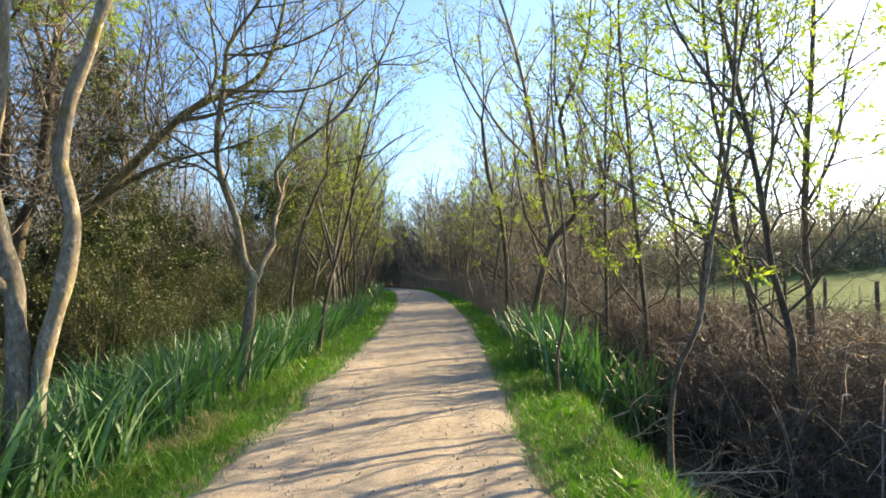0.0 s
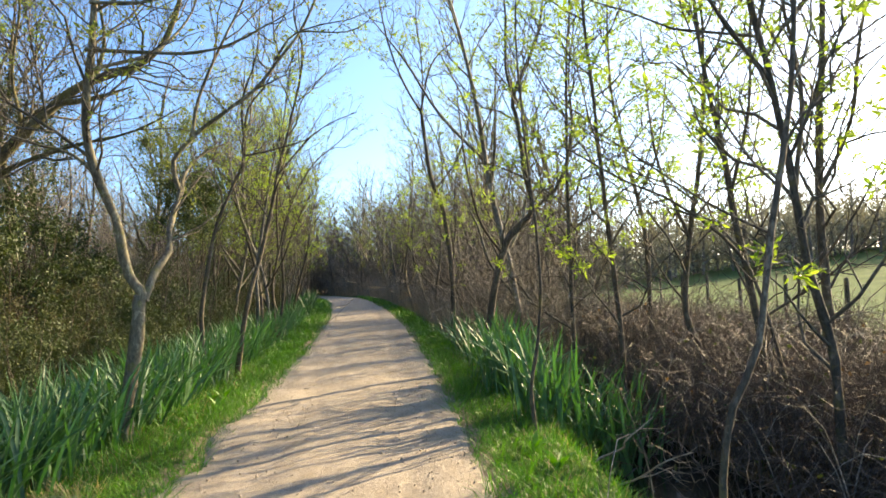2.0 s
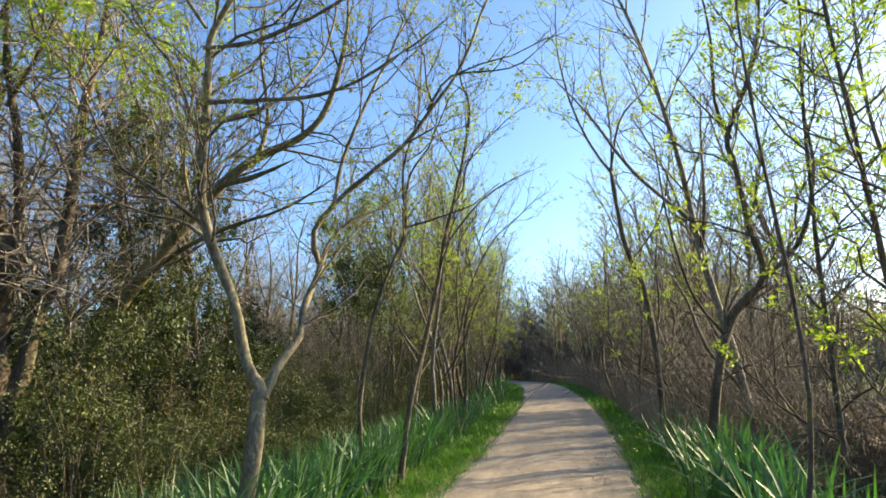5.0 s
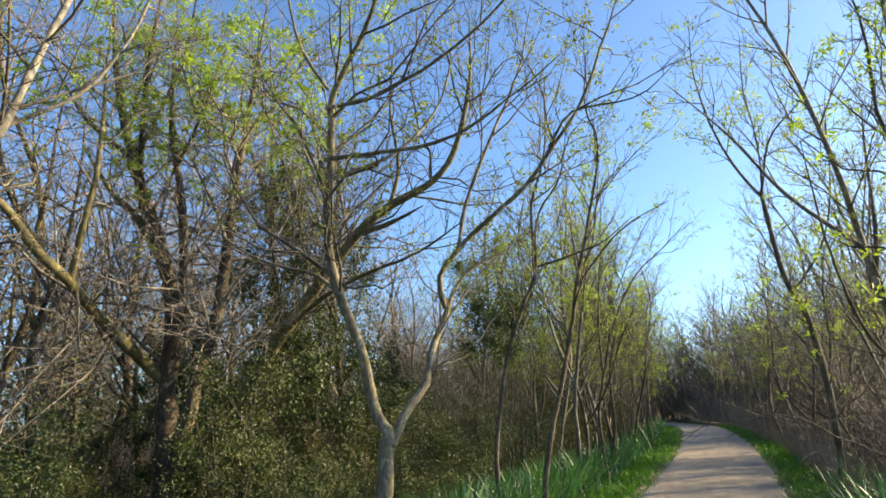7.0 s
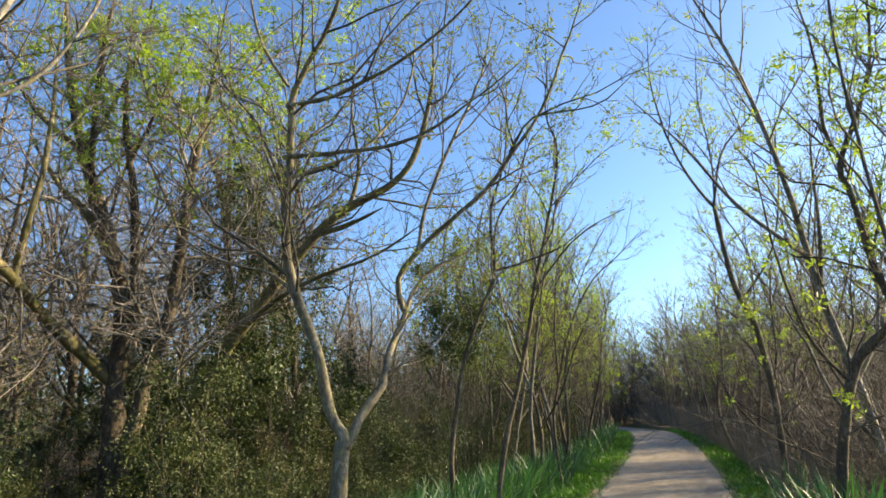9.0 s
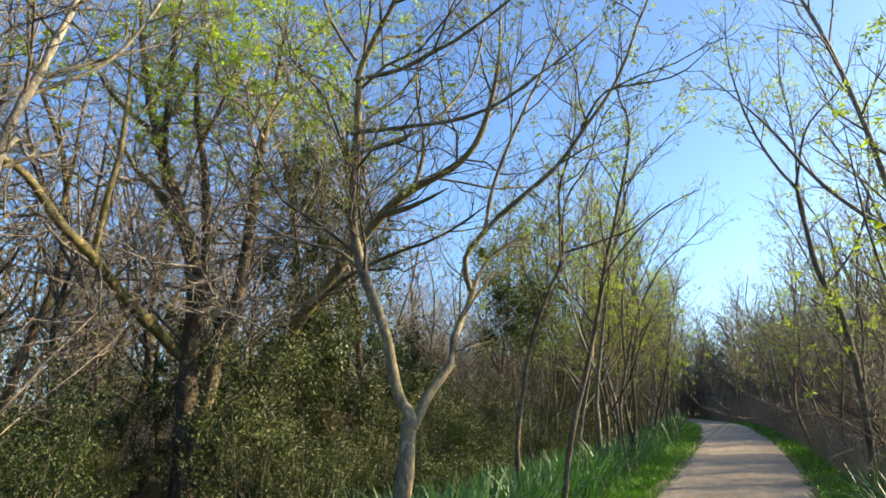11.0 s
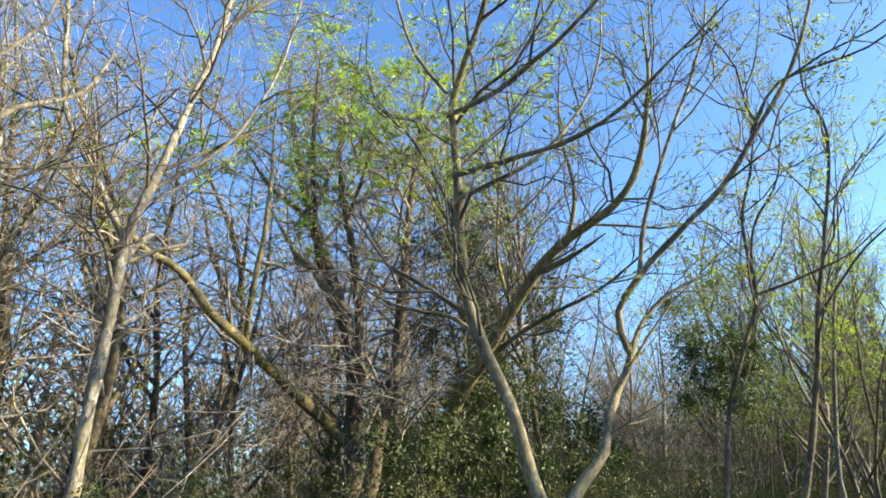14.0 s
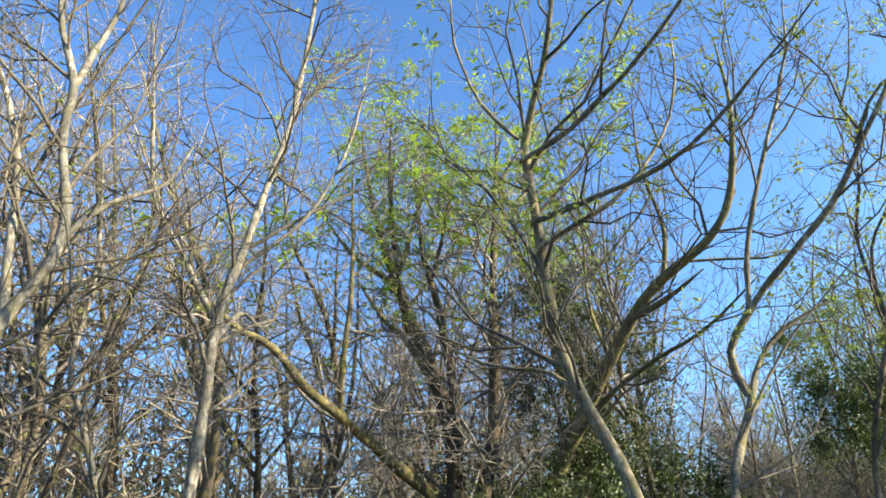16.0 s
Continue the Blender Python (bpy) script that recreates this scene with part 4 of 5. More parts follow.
# trees never in view, added on the sun side to shade path and ditch
behind = [(3.4, 2.2), (3.8, -0.4), (5.2, 0.6), (4.6, -2.6), (6.6, 4.6), (7.4, 6.4), (8.6, 5.2), (8.9, 7.6), (10.2, 7.0)]
plant(rng, green, edge_r + ditch_far + behind)
crown = Habit(3, (2.4, 3.4, 3.8), (0.25, 0.12, 0.08), (0.36, 0.5, 0.5), (26, 64), 0.36, 0.34, 0.064, 12, 0.003, 0.16, 1.7, (3, 2, 1), (4, 3, 3))
lime = [wild_tree("leafy_young_tree", "slender young tree thick with lime-green spring leaves", 140 + k, 6.2 + 0.7 * k, 0.042 + 0.006 * k, crown, (BARK, BARK_PALE)[k % 2], TWIG, (FRESH, BUD)[k % 2], 3 + k % 2, "young trees lining the path") for k in range(4)]
plant(rng, lime, edge_l + scatter(rng, 10, (-6.4, -4.2), (19, 34), 1.6))

# ---- undergrowth ----
def make_thicket(seed, height, stems, spread, twig, group):
    rng = np.random.default_rng(seed)
    ob = thing("bare_shrub", (0, 0, 0), "tangled bare shrub of thin brown stems", "shrub", group)
    habit = Habit(2, (3.4, 3.8), (0.2, 0.15), (0.42, 0.5), (25, 62), 0.3, 0.0, 0.05, 3, 0.004, 0.2, 1.0, (3, 1, 1))
    tubes, tips, g = ([], [], []), [], Shape()
    for k in range(stems):
        a, r = rng.uniform(0, 6.28), spread * math.sqrt(rng.uniform())
        p = np.array([math.cos(a) * r, math.sin(a) * r, 0])
        out = np.array([math.cos(a), math.sin(a), 0]) * rng.uniform(0.0, 0.8) + np.clip(rng.normal(size=3) * 0.3, -0.45, 0.45)
        h = height * rng.uniform(0.5, 1.1)
        c = curve([p, p + out * h * 0.3 + (0, 0, h * 0.4), p + out * h * 0.8 + (0, 0, h * 0.75), p + out * h * 1.35 + (0, 0, h * 0.92)], 0.25, 0.13, rng)
        rad = taper(len(c), rng.uniform(0.008, 0.022), 0.003)
        g.tube(c, rad, 4)
        grow(rng, c, rad, 0, habit, tubes, tips)
    tagged(part("stem_tangle", g, twig, ob), kind="stuff")
    g = Shape()
    for lv in tubes:
        for c, r in lv:
            g.tube(c, r, 3)
    tagged(part("branchwork", g, twig, ob), kind="stuff")
    return ob


def make_bush(seed, radius, height, leaves, mat, label, size=0.05, name="evergreen_bush", group="", lobes=9, low=0.06, lump=(0.16, 0.40)):
    """Leaves in lumps about a few stems."""
    rng = np.random.default_rng(seed)
    ob = thing(name, (0, 0, 0), label, "bush", group)
    g = Shape()
    cs = []
    for k in range(lobes):
        a, r = rng.uniform(0, 6.28), radius * math.sqrt(rng.uniform()) * 0.8
        z = height * rng.uniform(low, 0.85)
        c = np.array([math.cos(a) * r, math.sin(a) * r, z])
        cs.append((c, rng.uniform(*lump) * radius))
        if k % 3:
            continue
        pts = curve([(c[0] * 0.2, c[1] * 0.2, 0), (c[0] * 0.4 + rng.normal() * 0.1, c[1] * 0.4 + rng.normal() * 0.1, z * 0.5), tuple(c), tuple(c * 1.1 + (0, 0, 0.1))], 0.2, 0.05, rng)
        g.tube(pts, taper(len(pts), 0.012, 0.003), 4)
    tagged(part("stem_tangle", g, BARK_DARK, ob), kind="stuff")
    g = Shape()
    per = leaves // lobes
    for c, r in cs:
        d = rng.normal(size=(per, 3))
        d /= np.linalg.norm(d, axis=1)[:, None]
        rad = r * np.abs(0.35 + 0.55 * rng.normal(size=per))
        p = c + d * rad[:, None] * np.array([1, 1, 1.1])
        p[:, 2] = np.abs(p[:, 2])
        g.leaves(p, d + rng.normal(size=(per, 3)) * 0.8 + np.array([0, 0, -0.3]), size * rng.uniform(0.6, 1.4, per), 0.28, rng)
    tagged(part("foliage", g, mat, ob, smooth=False), kind="stuff")
    return ob


wood_side = lambda x, y: x < float(centre(y)) - 4.3
shrubs = [make_thicket(200 + k, 1.8 + 0.4 * k, 16, 0.6, (TWIG, TWIG_GREY, CANE)[k % 3], "bare shrubs of the undergrowth") for k in range(5)]
# the dozen shrubs at x 6.4 to 9.2 stay unseen, added for shade
plant(rng, shrubs, scatter(rng, 46, (-20, -4.6), (2, 50), 0.9, lambda x, y: wood_side(x, y) and (x < -7.5 or y > 16 or rng.uniform() < 0.08))
      + scatter(rng, 56, (2.6, 11), (14, 50), 0.75, lambda x, y: float(centre(y)) + 3.6 < x < 2.0 + 0.11 * y) + scatter(rng, 14, (-15, -8), (0, 9), 1.0) + scatter(rng, 12, (6.4, 9.2), (3.5, 6.8), 0.7) + scatter(rng, 34, (-10, 2), (60, 67), 0.6, lambda x, y: x > float(centre(y)) + 2) + scatter(rng, 36, (-14, 10), (52, 60), 0.7, lambda x, y: x > float(centre(y)) + 2.2 or x < float(centre(y)) - 3))
plant(rng, [copy_thing(shrubs[0], Matrix.Identity(4))], scatter(rng, 16, (2.7, 3.5), (10.8, 14), 0.4) + scatter(rng, 8, (2.9, 4.6), (14, 17), 0.7) + scatter(rng, 42, (-4, 5), (14, 46), 0.7, lambda x, y: 2.8 < x - float(centre(y)) < 4.0), (0.5, 0.75))
laurels = [make_bush(230 + k, 0.85 + 0.08 * k, 1.5 + 0.35 * k, (7600, 5200, 7200, 3200, 6600, 4400)[k], (OLIVE, EVERGREEN, OLIVE, BROWNISH, EVERGREEN, OLIVE)[k],
                     "leafy " + ("olive-green", "dark green", "olive-green", "sparse brown", "dark green", "thin olive")[k] + " bush in the undergrowth", (0.04, 0.042, 0.044, 0.034, 0.044, 0.038)[k],
                     group="leafy bushes of the undergrowth", lobes=26 + 4 * (k % 3)) for k in range(6)]
plant(rng, laurels, scatter(rng, 16, (-14, -8.8), (9, 21), 1.0) + scatter(rng, 16, (-15, -8.5), (0, 9), 1.0) + scatter(rng, 30, (-7, -3.9), (17, 34), 0.7, lambda x, y: x < float(centre(y)) - 3.6) + scatter(rng, 34, (-11, -4.2), (19, 42), 0.9, lambda x, y: x < float(centre(y)) - 3.9), (0.7, 1.15))
low_bushes = [copy_thing(b, Matrix.Identity(4)) for b in laurels]
plant(rng, low_bushes, scatter(rng, 66, (-9.5, -4.4), (1.5, 19), 0.66, lambda x, y: x < -4.6 - 0.5 * (y < 4) and abs((x - 0.2) * 0.66 + (y - 4.4) * 0.75) > 0.75) + scatter(rng, 24, (-5.5, -3.9), (9.6, 18.5), 0.6), (0.42, 0.82))
dark = make_bush(240, 0.78, 4.8, 9000, EVERGREEN, "dense dark rounded evergreen clump above the thicket", 0.045, "tall_bush", lobes=22, low=0.6, lump=(0.35, 0.6))
dark.location = on_land(-4.0, 15.7)
light = make_bush(243, 1.25, 6.5, 17000, LIGHT, "tall light green shrub coming into leaf", 0.045, "tall_bush", lobes=34, low=0.45, lump=(0.25, 0.5))
light.location = on_land(-4.45, 17.6)
ivy = make_bush(241, 1.05, 6.9, 24000, EVERGREEN, "tall column of dark ivy and evergreen leaves", 0.048, "ivy_column", lobes=120)
ivy.location = on_land(-6.9, 12.8)
evergreen = make_bush(242, 0.95, 6.4, 15000, EVERGREEN, "tall leafy evergreen behind the leaning trunk", 0.046, "evergreen_shrub", lobes=70)
evergreen.location = on_land(-6.1, 13.5)
for k, (x, y, h) in enumerate(((-5.7, 12.3, 3.1), (-6.1, 10.9, 2.7), (-5.4, 14.4, 3.2), (-8.6, 15.5, 4.6), (-8.9, 12.6, 3.6), (-9.6, 13.8, 3.2), (-7.4, 13.6, 4.2), (-7.0, 15.4, 3.0))):
    ob = make_bush(245 + k, 0.95, h, 6500, (EVERGREEN, OLIVE)[k % 2], "tall dense evergreen bush in the thicket", 0.055, "evergreen_bush", "leafy bushes of the undergrowth", 24)
    ob.location = on_land(x, y)


def bramble(seed, canes, spread, height, mat, label, group, leaf_count=60):
    rng = np.random.default_rng(seed)
    ob = thing("bramble", (0, 0, 0), label, "bramble", group)
    g, lf = Shape(), Shape()
    ends = []
    for k in range(canes):
        p = np.append(rng.normal(size=2) * spread * 0.5, 0)
        a = rng.uniform(0, 6.28)
        d = np.array([math.cos(a), math.sin(a), 0])
        ln, h = rng.uniform(0.5, 1.5) * spread, height * rng.uniform(0.4, 1.15)
        c = curve([p, p + d * ln * 0.2 + (0, 0, h * 0.75), p + d * ln * 0.6 + (0, 0, h), p + d * ln + (0, 0, h * rng.uniform(0.3, 0.9))], 0.3, 0.03, rng)
        r = taper(len(c), rng.uniform(0.002, 0.0052), 0.0012)
        g.tube(c, r, 3)
        for j in range(rng.integers(1, 4)):
            i = rng.integers(2, len(c) - 1)
            w = rng.normal(size=3) * 0.6 + d * 0.5 + (0, 0, 0.3)
            q = np.array([c[i], c[i] + w * 0.12, c[i] + w * 0.25 + rng.normal(size=3) * 0.03])
            g.tube(q, np.array([0.004, 0.003, 0.0015]), 3)
            ends.append(q[-1])
    tagged(part("cane_tangle", g, mat, ob), kind="stuff")
    g = Shape()
    for k in range(9):
        p = np.append(rng.normal(size=2) * spread * 0.6, 0)
        a = rng.uniform(0, 6.28)
        d = np.array([math.cos(a), math.sin(a), 0]) * rng.uniform(0.7, 1.7)
        h = height * rng.uniform(0.9, 1.7)
        c = curve([p, p + d * 0.35 + (0, 0, h * 0.8), p + d * 0.75 + (0, 0, h), p + d + (0, 0, h * rng.uniform(0.5, 0.9))], 0.2, 0.02, rng)
        g.tube(c, taper(len(c), rng.uniform(0.004, 0.007), 0.002), 4)
    tagged(part("pale_cane", g, TWIG_GREY, ob, "long pale arching dead canes"), kind="stuff")
    e = np.array(ends)[rng.integers(0, len(ends), leaf_count)]
    lf.leaves(e + rng.normal(size=e.shape) * 0.05, rng.normal(size=e.shape), rng.uniform(0.03, 0.06, len(e)), 0.3, rng)
    tagged(part("foliage", lf, DEAD_LEAF if seed % 2 else OLIVE, ob, smooth=False), kind="stuff")
    return ob


brambles = [bramble(260 + k, 150, 0.9, 0.62 + 0.1 * k, CANE, "dense tangle of dry brown bramble canes", "brambles along the ditch") for k in range(4)]
plant(rng, brambles, scatter(rng, 30, (3.2, 4.5), (3.4, 16), 0.5, lambda x, y: x > float(centre(y)) + 3.95) + scatter(rng, 14, (2.4, 6), (15, 40), 0.9, lambda x, y: x > float(centre(y)) + 2.9), (0.85, 1.15))
low_brambles = [copy_thing(b, Matrix.Identity(4)) for b in brambles]
plant(rng, low_brambles, scatter(rng, 40, (4.2, 7.0), (3.4, 16), 0.58), (0.55, 0.82))


def reeds(places, heights, mat, name, label):
    g = Shape()
    r = np.random.default_rng(9)
    for (x, y), h in zip(places, heights):
        n = r.normal(size=2) * 0.26
        z = float(land(x, y))
        c = np.array([(x, y, z - 0.05), (x + n[0] * h * 0.4, y + n[1] * h * 0.4, z + h * 0.5), (x + n[0] * h, y + n[1] * h, z + h)])
        g.tube(c, np.array([0.005, 0.004, 0.002]), 3)
    return stuff(name, g, mat, label, "reeds")


bend = [(float(centre(min(y, 58))) + rng.uniform(-3, 9), y) for y in rng.uniform(53, 60, 2600)]
rp = [(float(centre(y)) + 1.9 + abs(rng.normal()) * 0.8, y) for y in rng.uniform(15, 56, 3200)]
reeds(rp, rng.uniform(0.4, 1.0, 3200) * np.array([1 + 0.03 * (y - 15) for _, y in rp]), REED, "reed_bank", "pale dry reeds crowding the far path edge")
bend = [(x, y) for x, y in bend if abs(x - float(centre(y))) > 1.7]
reeds(bend, rng.uniform(1.0, 2.5, len(bend)), REED, "reed_bank", "tall dry reeds where the path bends away")


# ---- irises and grass ----
def iris_places(rng, n, y0, y1, side):
    y = rng.uniform(y0, y1, n)
    if side < 0:
        u = -2.05 - np.abs(rng.beta(1.6, 2.0, n)) * 1.9
    else:
        u = 1.75 + rng.beta(1.6, 1.6, n) * 1.5
    x = centre(y) + u
    return x, y


def iris_bed(seed, n, y0, y1, side, name, label, tall=(0.65, 1.1)):
    rng = np.random.default_rng(seed)
    x, y = iris_places(rng, n, y0, y1, side)
    base = np.stack([x, y, land(x, y) - 0.03], 1)
    way = rng.normal(size=(n, 3)) * 0.19
    g = Shape()
    g.blades(base, way, rng.uniform(*tall, n), rng.uniform(0.024, 0.044, n), np.abs(rng.normal(size=n)) * 0.34, rng, 8)
    return stuff(name, g, IRIS, label, "irises", True)


iris_bed(300, 4600, 3.4, 18, -1, "iris_bed", "dense bed of blue-green sword-shaped iris leaves", (0.75, 1.25))
iris_bed(301, 2000, 18, 55, -1, "iris_bed", "distant row of iris leaves along the path", (0.8, 1.2))
iris_bed(302, 520, 10.5, 17, 1, "iris_bed", "iris leaves along the ditch bank", (0.6, 1.05))


def iris_leaf_mesh(seed):
    rng = np.random.default_rng(seed)
    g = Shape()
    g.blades(np.zeros((1, 3)), np.array([[rng.uniform(0.03, 0.2), 0.02, 0]]), np.array([1.0]), np.array([0.03]), np.array([rng.uniform(0.0, 0.3) + 0.4 * (seed % 3 == 0)]), rng, 9)
    return g.mesh("leaf", IRIS)


LEAF_KINDS = [iris_leaf_mesh(310 + k) for k in range(8)]


def iris_clump(x, y, count, tall, rng):
    ob = thing("iris_clump", on_land(x, y, -0.03), "clump of upright blue-green iris leaves at the ditch", "iris", "iris clumps beside the path")
    for k in range(count):
        leaf = new("leaf", LEAF_KINDS[rng.integers(0, 8)])
        leaf.parent = ob
        s = rng.uniform(0.65, 1.1) * tall
        d = rng.normal(size=2) * 0.15
        leaf.matrix_basis = Matrix.LocRotScale((d[0], d[1], 0), Euler((rng.normal() * 0.08, rng.normal() * 0.08, rng.uniform(0, 6.28))), (s, s * 1.1, s))


for k in range(30):
    iris_clump(rng.uniform(1.4, 2.75), rng.uniform(8.3, 11.6), 24, 1.2, rng)
for k in range(6):
    iris_clump(rng.uniform(-3.3, -2.7), rng.uniform(5.2, 8.2), 12, 0.95, rng)


def grass(seed, n, y0, y1, spans, tall, mat, name, label, width=(0.003, 0.007)):
    rng = np.random.default_rng(seed)
    y = y0 + (y1 - y0) * rng.uniform(0, 1, n) ** 1.5
    pick = rng.integers(0, len(spans), n)
    lo, hi = np.array([s[0] for s in spans])[pick], np.array([s[1] for s in spans])[pick]
    x = centre(y) + lo + (hi - lo) * rng.uniform(0, 1, n) - np.sign(lo) * 0.12 * (0.4 + lumps(y * 3.1, lo * 5 + y * 1.3))
    base = np.stack([x, y, land(x, y) - 0.01], 1)
    way = rng.normal(size=(n, 3)) * 0.45
    tuft = 0.6 + 0.6 * np.clip(lumps(x * 2.2, y * 2.2) + 0.5, 0, 1.2)
    far = 1 + 0.05 * np.maximum(0, y - 8)
    g = Shape()
    g.blades(base, way, rng.uniform(*tall, n) * tuft, rng.uniform(*width, n) * 1.25 * far, np.abs(rng.normal(size=n)) * 0.35, rng, 3)
    return stuff(name, g, mat, label, "grass")


grass(320, 30000, 3.2, 16, [(-2.35, -1.22), (1.22, 2.3)], (0.07, 0.26), GRASS, "verge_grass", "bright green grass on the path verges")
grass(321, 10000, 16, 52, [(-2.3, -1.25), (1.25, 2.2)], (0.1, 0.25), GRASS, "verge_grass", "far green grass verges of the path", (0.006, 0.012))
grass(324, 1400, 3.4, 22, [(-1.3, -1.02), (1.02, 1.3)], (0.03, 0.09), GRASS, "verge_grass", "short tufts creeping over the path edge")
grass(322, 1500, 3.5, 14, [(-2.6, -1.7), (1.7, 2.6)], (0.1, 0.3), STRAW, "dry_grass", "withered straw-coloured grass among the verge")
grass(325, 700, 5.9, 7.2, [(-2.2, -1.75)], (0.1, 0.26), STRAW, "dry_grass", "patch of withered straw-coloured grass by the irises", (0.004, 0.008))
grass(323, 9000, 3.0, 40, [(-9, -4), (-4.6, -3.4), (3.6, 6.5)], (0.12, 0.4), OLIVE, "undergrowth", "rough olive herbs under the trees", (0.008, 0.02))


# weathered posts at the edge of the field
def fence_post(x, y, tall, lean):
    ob = thing("fence_post", on_land(x, y, -0.1), "weathered grey wooden fence post at the field edge", "post", "fence posts at the field")
    g = Shape()
    z = np.array([0, 0.5, 0.97, 1.0]) * (tall + 0.1)
    g.tube(np.stack([lean * z, 0.3 * lean * z, z], 1), np.array([0.05, 0.047, 0.045, 0.02]), 8)
    part("post", g, BARK, ob)


for k in range(7):
    fence_post(8.6 + 0.35 * k, 11.5 + 2.6 * k, 1.05 + 0.06 * (k % 3), 0.03 * (k % 3 - 1))


# dead sticks hanging over the wet ditch
def dead_branch(x, y, way, length, seed):
    rng = np.random.default_rng(seed)
    ob = thing("dead_branch", on_land(x, y), "bleached dead branch sprawling over the ditch", "branch", "dead branches in the ditch")
    d = np.array([math.cos(way), math.sin(way), rng.uniform(0.15, 0.7)])
    c = curve([np.zeros(3), d * length * 0.35 + rng.normal(size=3) * 0.05, d * length * 0.7 + rng.normal(size=3) * 0.08, d * length], 0.12, 0.01, rng)
    c[0, 2] -= 0.05
    r = taper(len(c), 0.011, 0.004)
    g, tubes, tips = Shape(), ([], [], []), []
    g.tube(c, r, 5)
    part("limb", g, REED, ob)
    grow(rng, c, r, 0, Habit(2, (5.0, 3.0), (0.2, 0.2), (0.45, 0.4), (25, 65), 0.05, 0, 0.05, 3, 0.002, 0.08, 0.5, (3, 2, 2)), tubes, tips)
    for q in tubes[0] + tubes[1]:
        part("twig", tube_shape(*q), REED, ob)


def tube_shape(c, r):
    g = Shape()
    g.tube(c, r, 3)
    return g


for k in range(12):
    dead_branch(rng.uniform(1.75, 2.2) if k % 2 else rng.uniform(3.0, 3.4), rng.uniform(4.6, 8.4), rng.uniform(-0.9, 0.9) + (math.pi if k % 2 == 0 else 0), rng.uniform(0.5, 1.2), 400 + k)


# pale dead stems leaning together in the undergrowth
def stem_bundle(count, seed):
    rng = np.random.default_rng(seed)
    ob = thing("dead_stem_bundle", on_land(-5.65, 5.9), "bundle of pale dead stems leaning in the undergrowth", "stems")
    for k in range(count):
        a = np.array([rng.normal() * 0.12, rng.normal() * 0.12, -0.1])
        b = np.array([0.68, 1.6, 2.45]) * rng.uniform(0.6, 1.1) + rng.normal(size=3) * 0.22
        c = curve([a, a + (b - a) * 0.5 + rng.normal(size=3) * 0.05, b], 0.2, 0.015, rng)
        g = Shape()
        g.tube(c, taper(len(c), rng.uniform(0.006, 0.013), 0.003), 6)
        part("stem", g, CANE if k % 3 == 0 else REED, ob)


stem_bundle(10, 430)


# broad weeds in the verge
def weed(x, y, seed):
    rng = np.random.default_rng(seed)
    ob = thing("weed", on_land(x, y), "broad-leaved green weed in the grass verge", "weed", "weeds in the verge")
    for k in range(rng.integers(5, 9)):
        a = k * 2.4 + rng.uniform(0, 0.5)
        g = Shape()
        g.blades(np.zeros((1, 3)), np.array([[math.cos(a) * 0.5, math.sin(a) * 0.5, 0]]), np.array([rng.uniform(0.12, 0.22)]), np.array([rng.uniform(0.04, 0.065)]), np.array([rng.uniform(0.1, 0.5)]), rng, 7)
        part("leaf", g, GRASS, ob)


for k in range(8):
    y = rng.uniform(4.6, 11)
    weed(float(centre(y)) + (rng.uniform(-2.5, -1.6) if k % 3 else rng.uniform(1.5, 2.0)), y, 500 + k)

# loose stones on the path
def stones(seed, n):
    rng = np.random.default_rng(seed)
    y = 3.5 + 14 * rng.uniform(0, 1, n) ** 1.7
    u = rng.uniform(-1.25, 1.25, n)
    r = rng.uniform(0.003, 0.008, n) + 0.006 * (rng.uniform(size=n) > 0.97)
    p = np.stack([centre(y) + u, y, 0.015 + 0 * y], 1)
    cube = np.array([(-1, -1, -1), (1, -1, -1), (1, 1, -1), (-1, 1, -1), (-.7, -.6, 1), (.6, -.7, 1), (.7, .6, 1), (-.6, .7, 1)], float)
    v = p[:, None] + r[:, None, None] * cube[None] * rng.uniform(0.6, 1.3, (n, 8, 3))
    q = np.array([(4, 5, 6, 7), (0, 1, 5, 4), (1, 2, 6, 5), (2, 3, 7, 6), (3, 0, 4, 7)])
    g = Shape()
    g.add(v.reshape(-1, 3), (q[None] + (np.arange(n) * 8)[:, None, None]).reshape(-1, 4))
    return stuff("loose_gravel", g, PATH_MAT, "loose sandy gravel scattered on the path", "gravel")


stones(330, 1500)


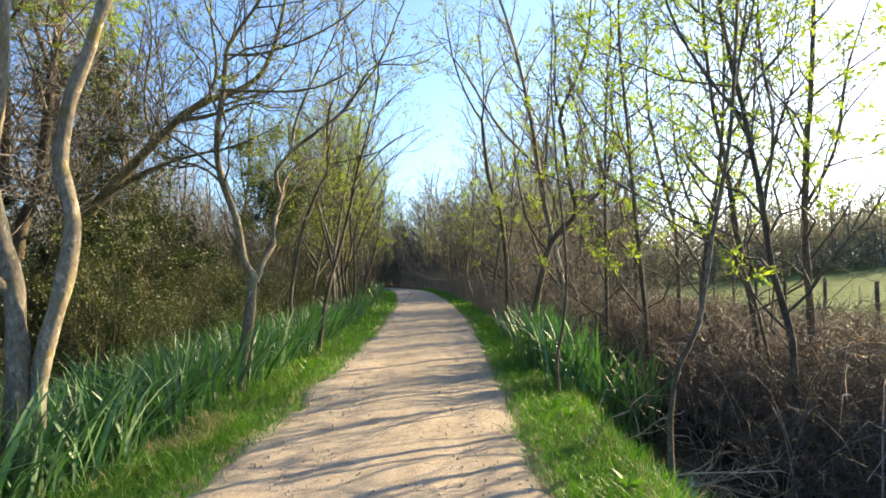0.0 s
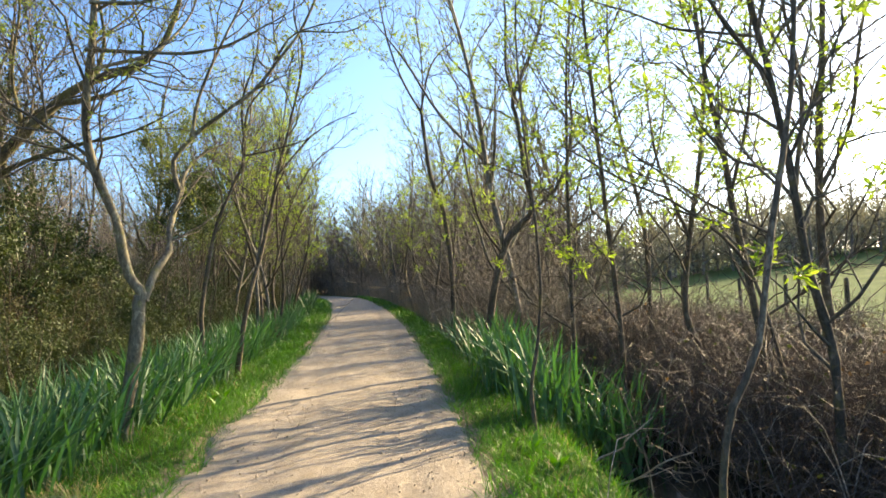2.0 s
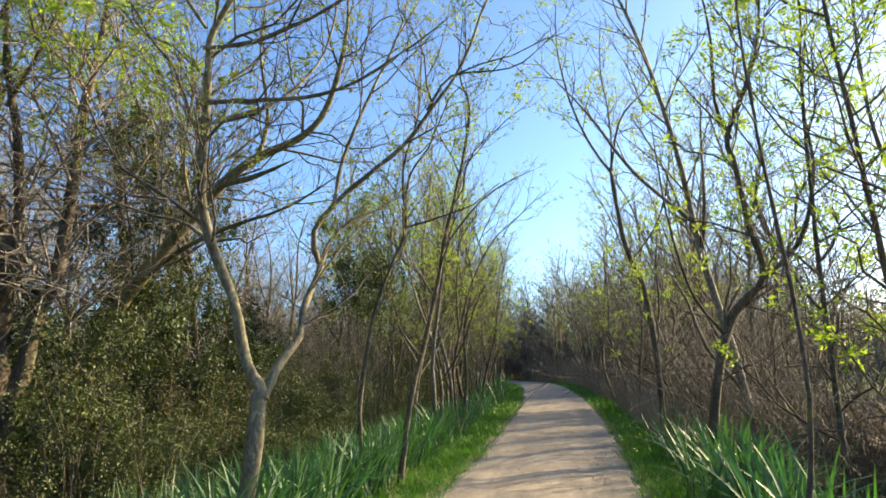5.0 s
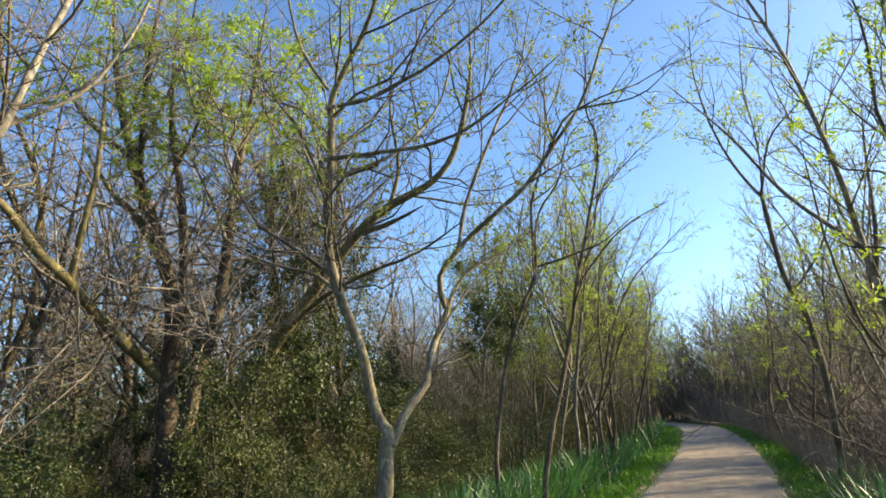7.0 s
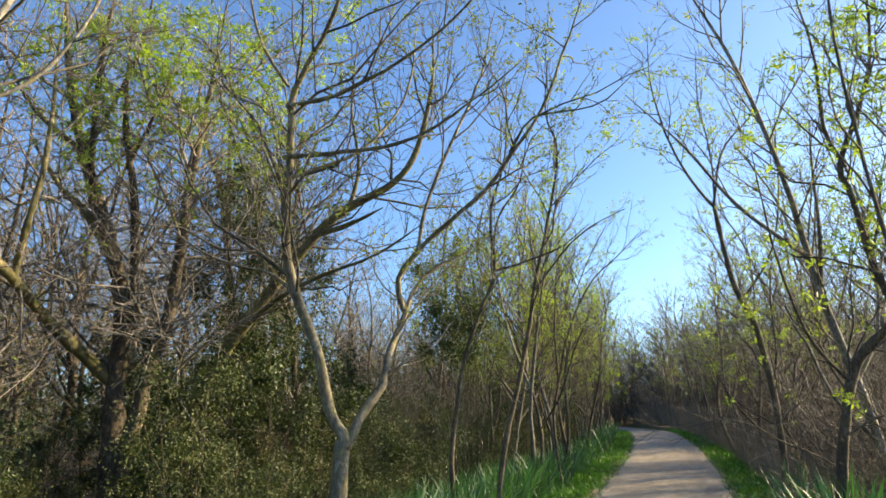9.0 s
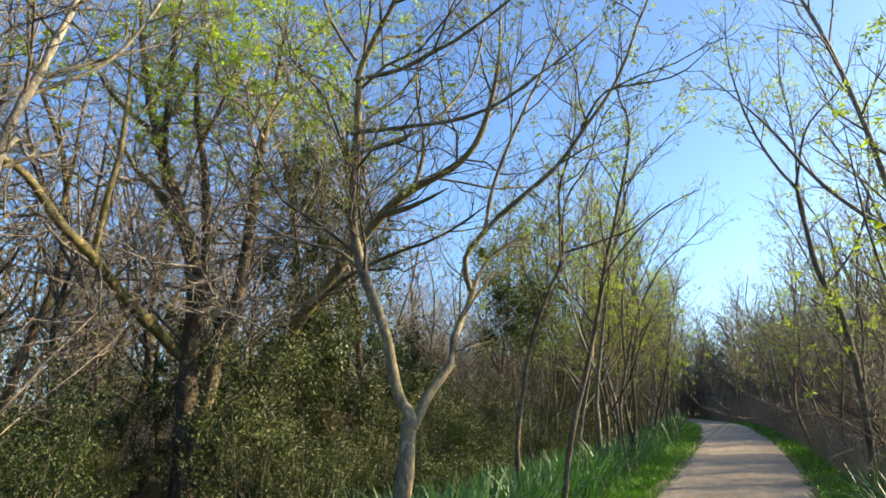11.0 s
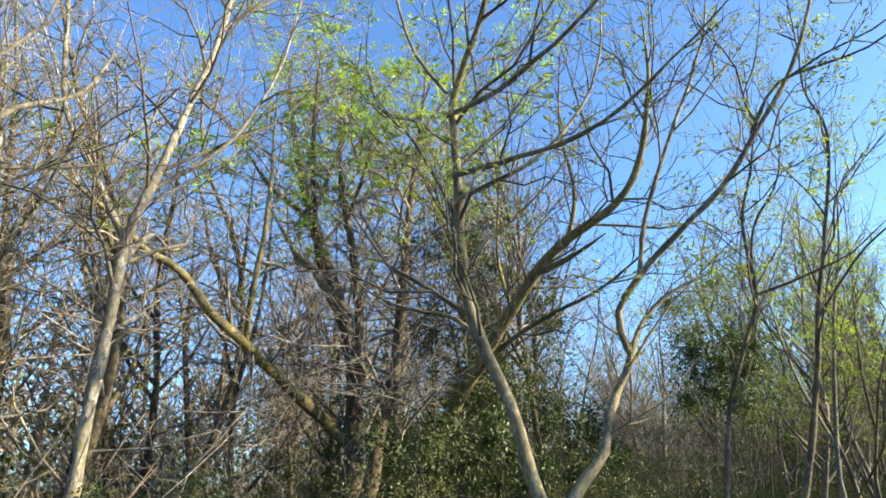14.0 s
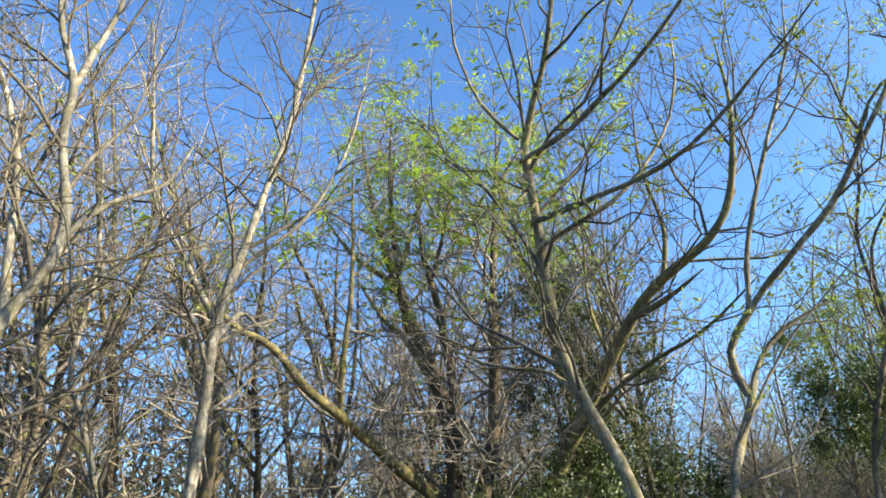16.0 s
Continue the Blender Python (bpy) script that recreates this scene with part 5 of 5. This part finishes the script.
# ---- far wood across the field ----
def far_wood(seed, n, xr, yr, height, mat_leaf, label, leaves=240, boughs=14, test=None, size=(0.10, 0.28)):
    rng = np.random.default_rng(seed)
    g, lf = Shape(), Shape()
    for x, y in scatter(rng, n, xr, yr, 0.8, test):
        h = height * rng.uniform(0.55, 1.1)
        z = float(land(x, y))
        w = rng.normal(size=2) * 0.05
        top = np.array([x + w[0] * h, y + w[1] * h, z + h])
        g.tube(np.array([(x, y, z), (x + w[0] * h * 0.5, y + w[1] * h * 0.5, z + h * 0.5), top]), np.array([0.11, 0.07, 0.02]), 4)
        for j in range(boughs):
            s = rng.uniform(0.08, 0.95)
            a = rng.uniform(0, 6.28)
            p = np.array([x + w[0] * h * s, y + w[1] * h * s, z + h * s])
            e = p + np.array([math.cos(a), math.sin(a), 0.9]) * h * 0.2 * rng.uniform(0.5, 1.2)
            g.tube(np.array([p, (p + e) / 2 + (0, 0, 0.1), e]), np.array([0.04, 0.025, 0.01]), 3)
        m = leaves
        d = rng.normal(size=(m, 3))
        d /= np.linalg.norm(d, axis=1)[:, None]
        p = np.array([x + w[0] * h * 0.5, y + w[1] * h * 0.5, z + h * 0.5]) + d * (h * np.array([0.34, 0.34, 0.47])) * rng.uniform(0.2, 1.05, (m, 1))
        low = m // 3
        p[:low] = np.array([x, y, z]) + rng.normal(size=(low, 3)) * np.array([0.2 * h, 0.2 * h, 0]) + np.stack([0 * d[:low, 0], 0 * d[:low, 0], rng.uniform(0.05, 0.5, low) * h], 1)
        p[:, 2] = np.maximum(p[:, 2], z + 0.1)
        lf.leaves(p, rng.normal(size=(m, 3)), rng.uniform(*size, m), 0.34, rng)
    stuff("far_wood", g, TWIG_GREY, label + ", bare trunks and branches", "wood")
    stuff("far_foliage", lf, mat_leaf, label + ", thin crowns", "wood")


far_wood(340, 250, (14, 84), (46, 60), 6.4, HAZED_OLIVE, "far line of trees across the field", 640, 8, size=(0.10, 0.26))
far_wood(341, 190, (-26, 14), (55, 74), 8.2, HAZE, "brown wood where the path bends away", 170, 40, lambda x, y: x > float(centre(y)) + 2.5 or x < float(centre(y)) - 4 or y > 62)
far_wood(342, 210, (-40, -17), (-10, 60), 7.5, OLIVE, "deep wood behind the thicket", 200, 30)
far_wood(343, 60, (6, 30), (44, 64), 6.5, OLIVE, "scrub at the corner of the field", 200, 30, lambda x, y: x < 0.26 * y + 1)
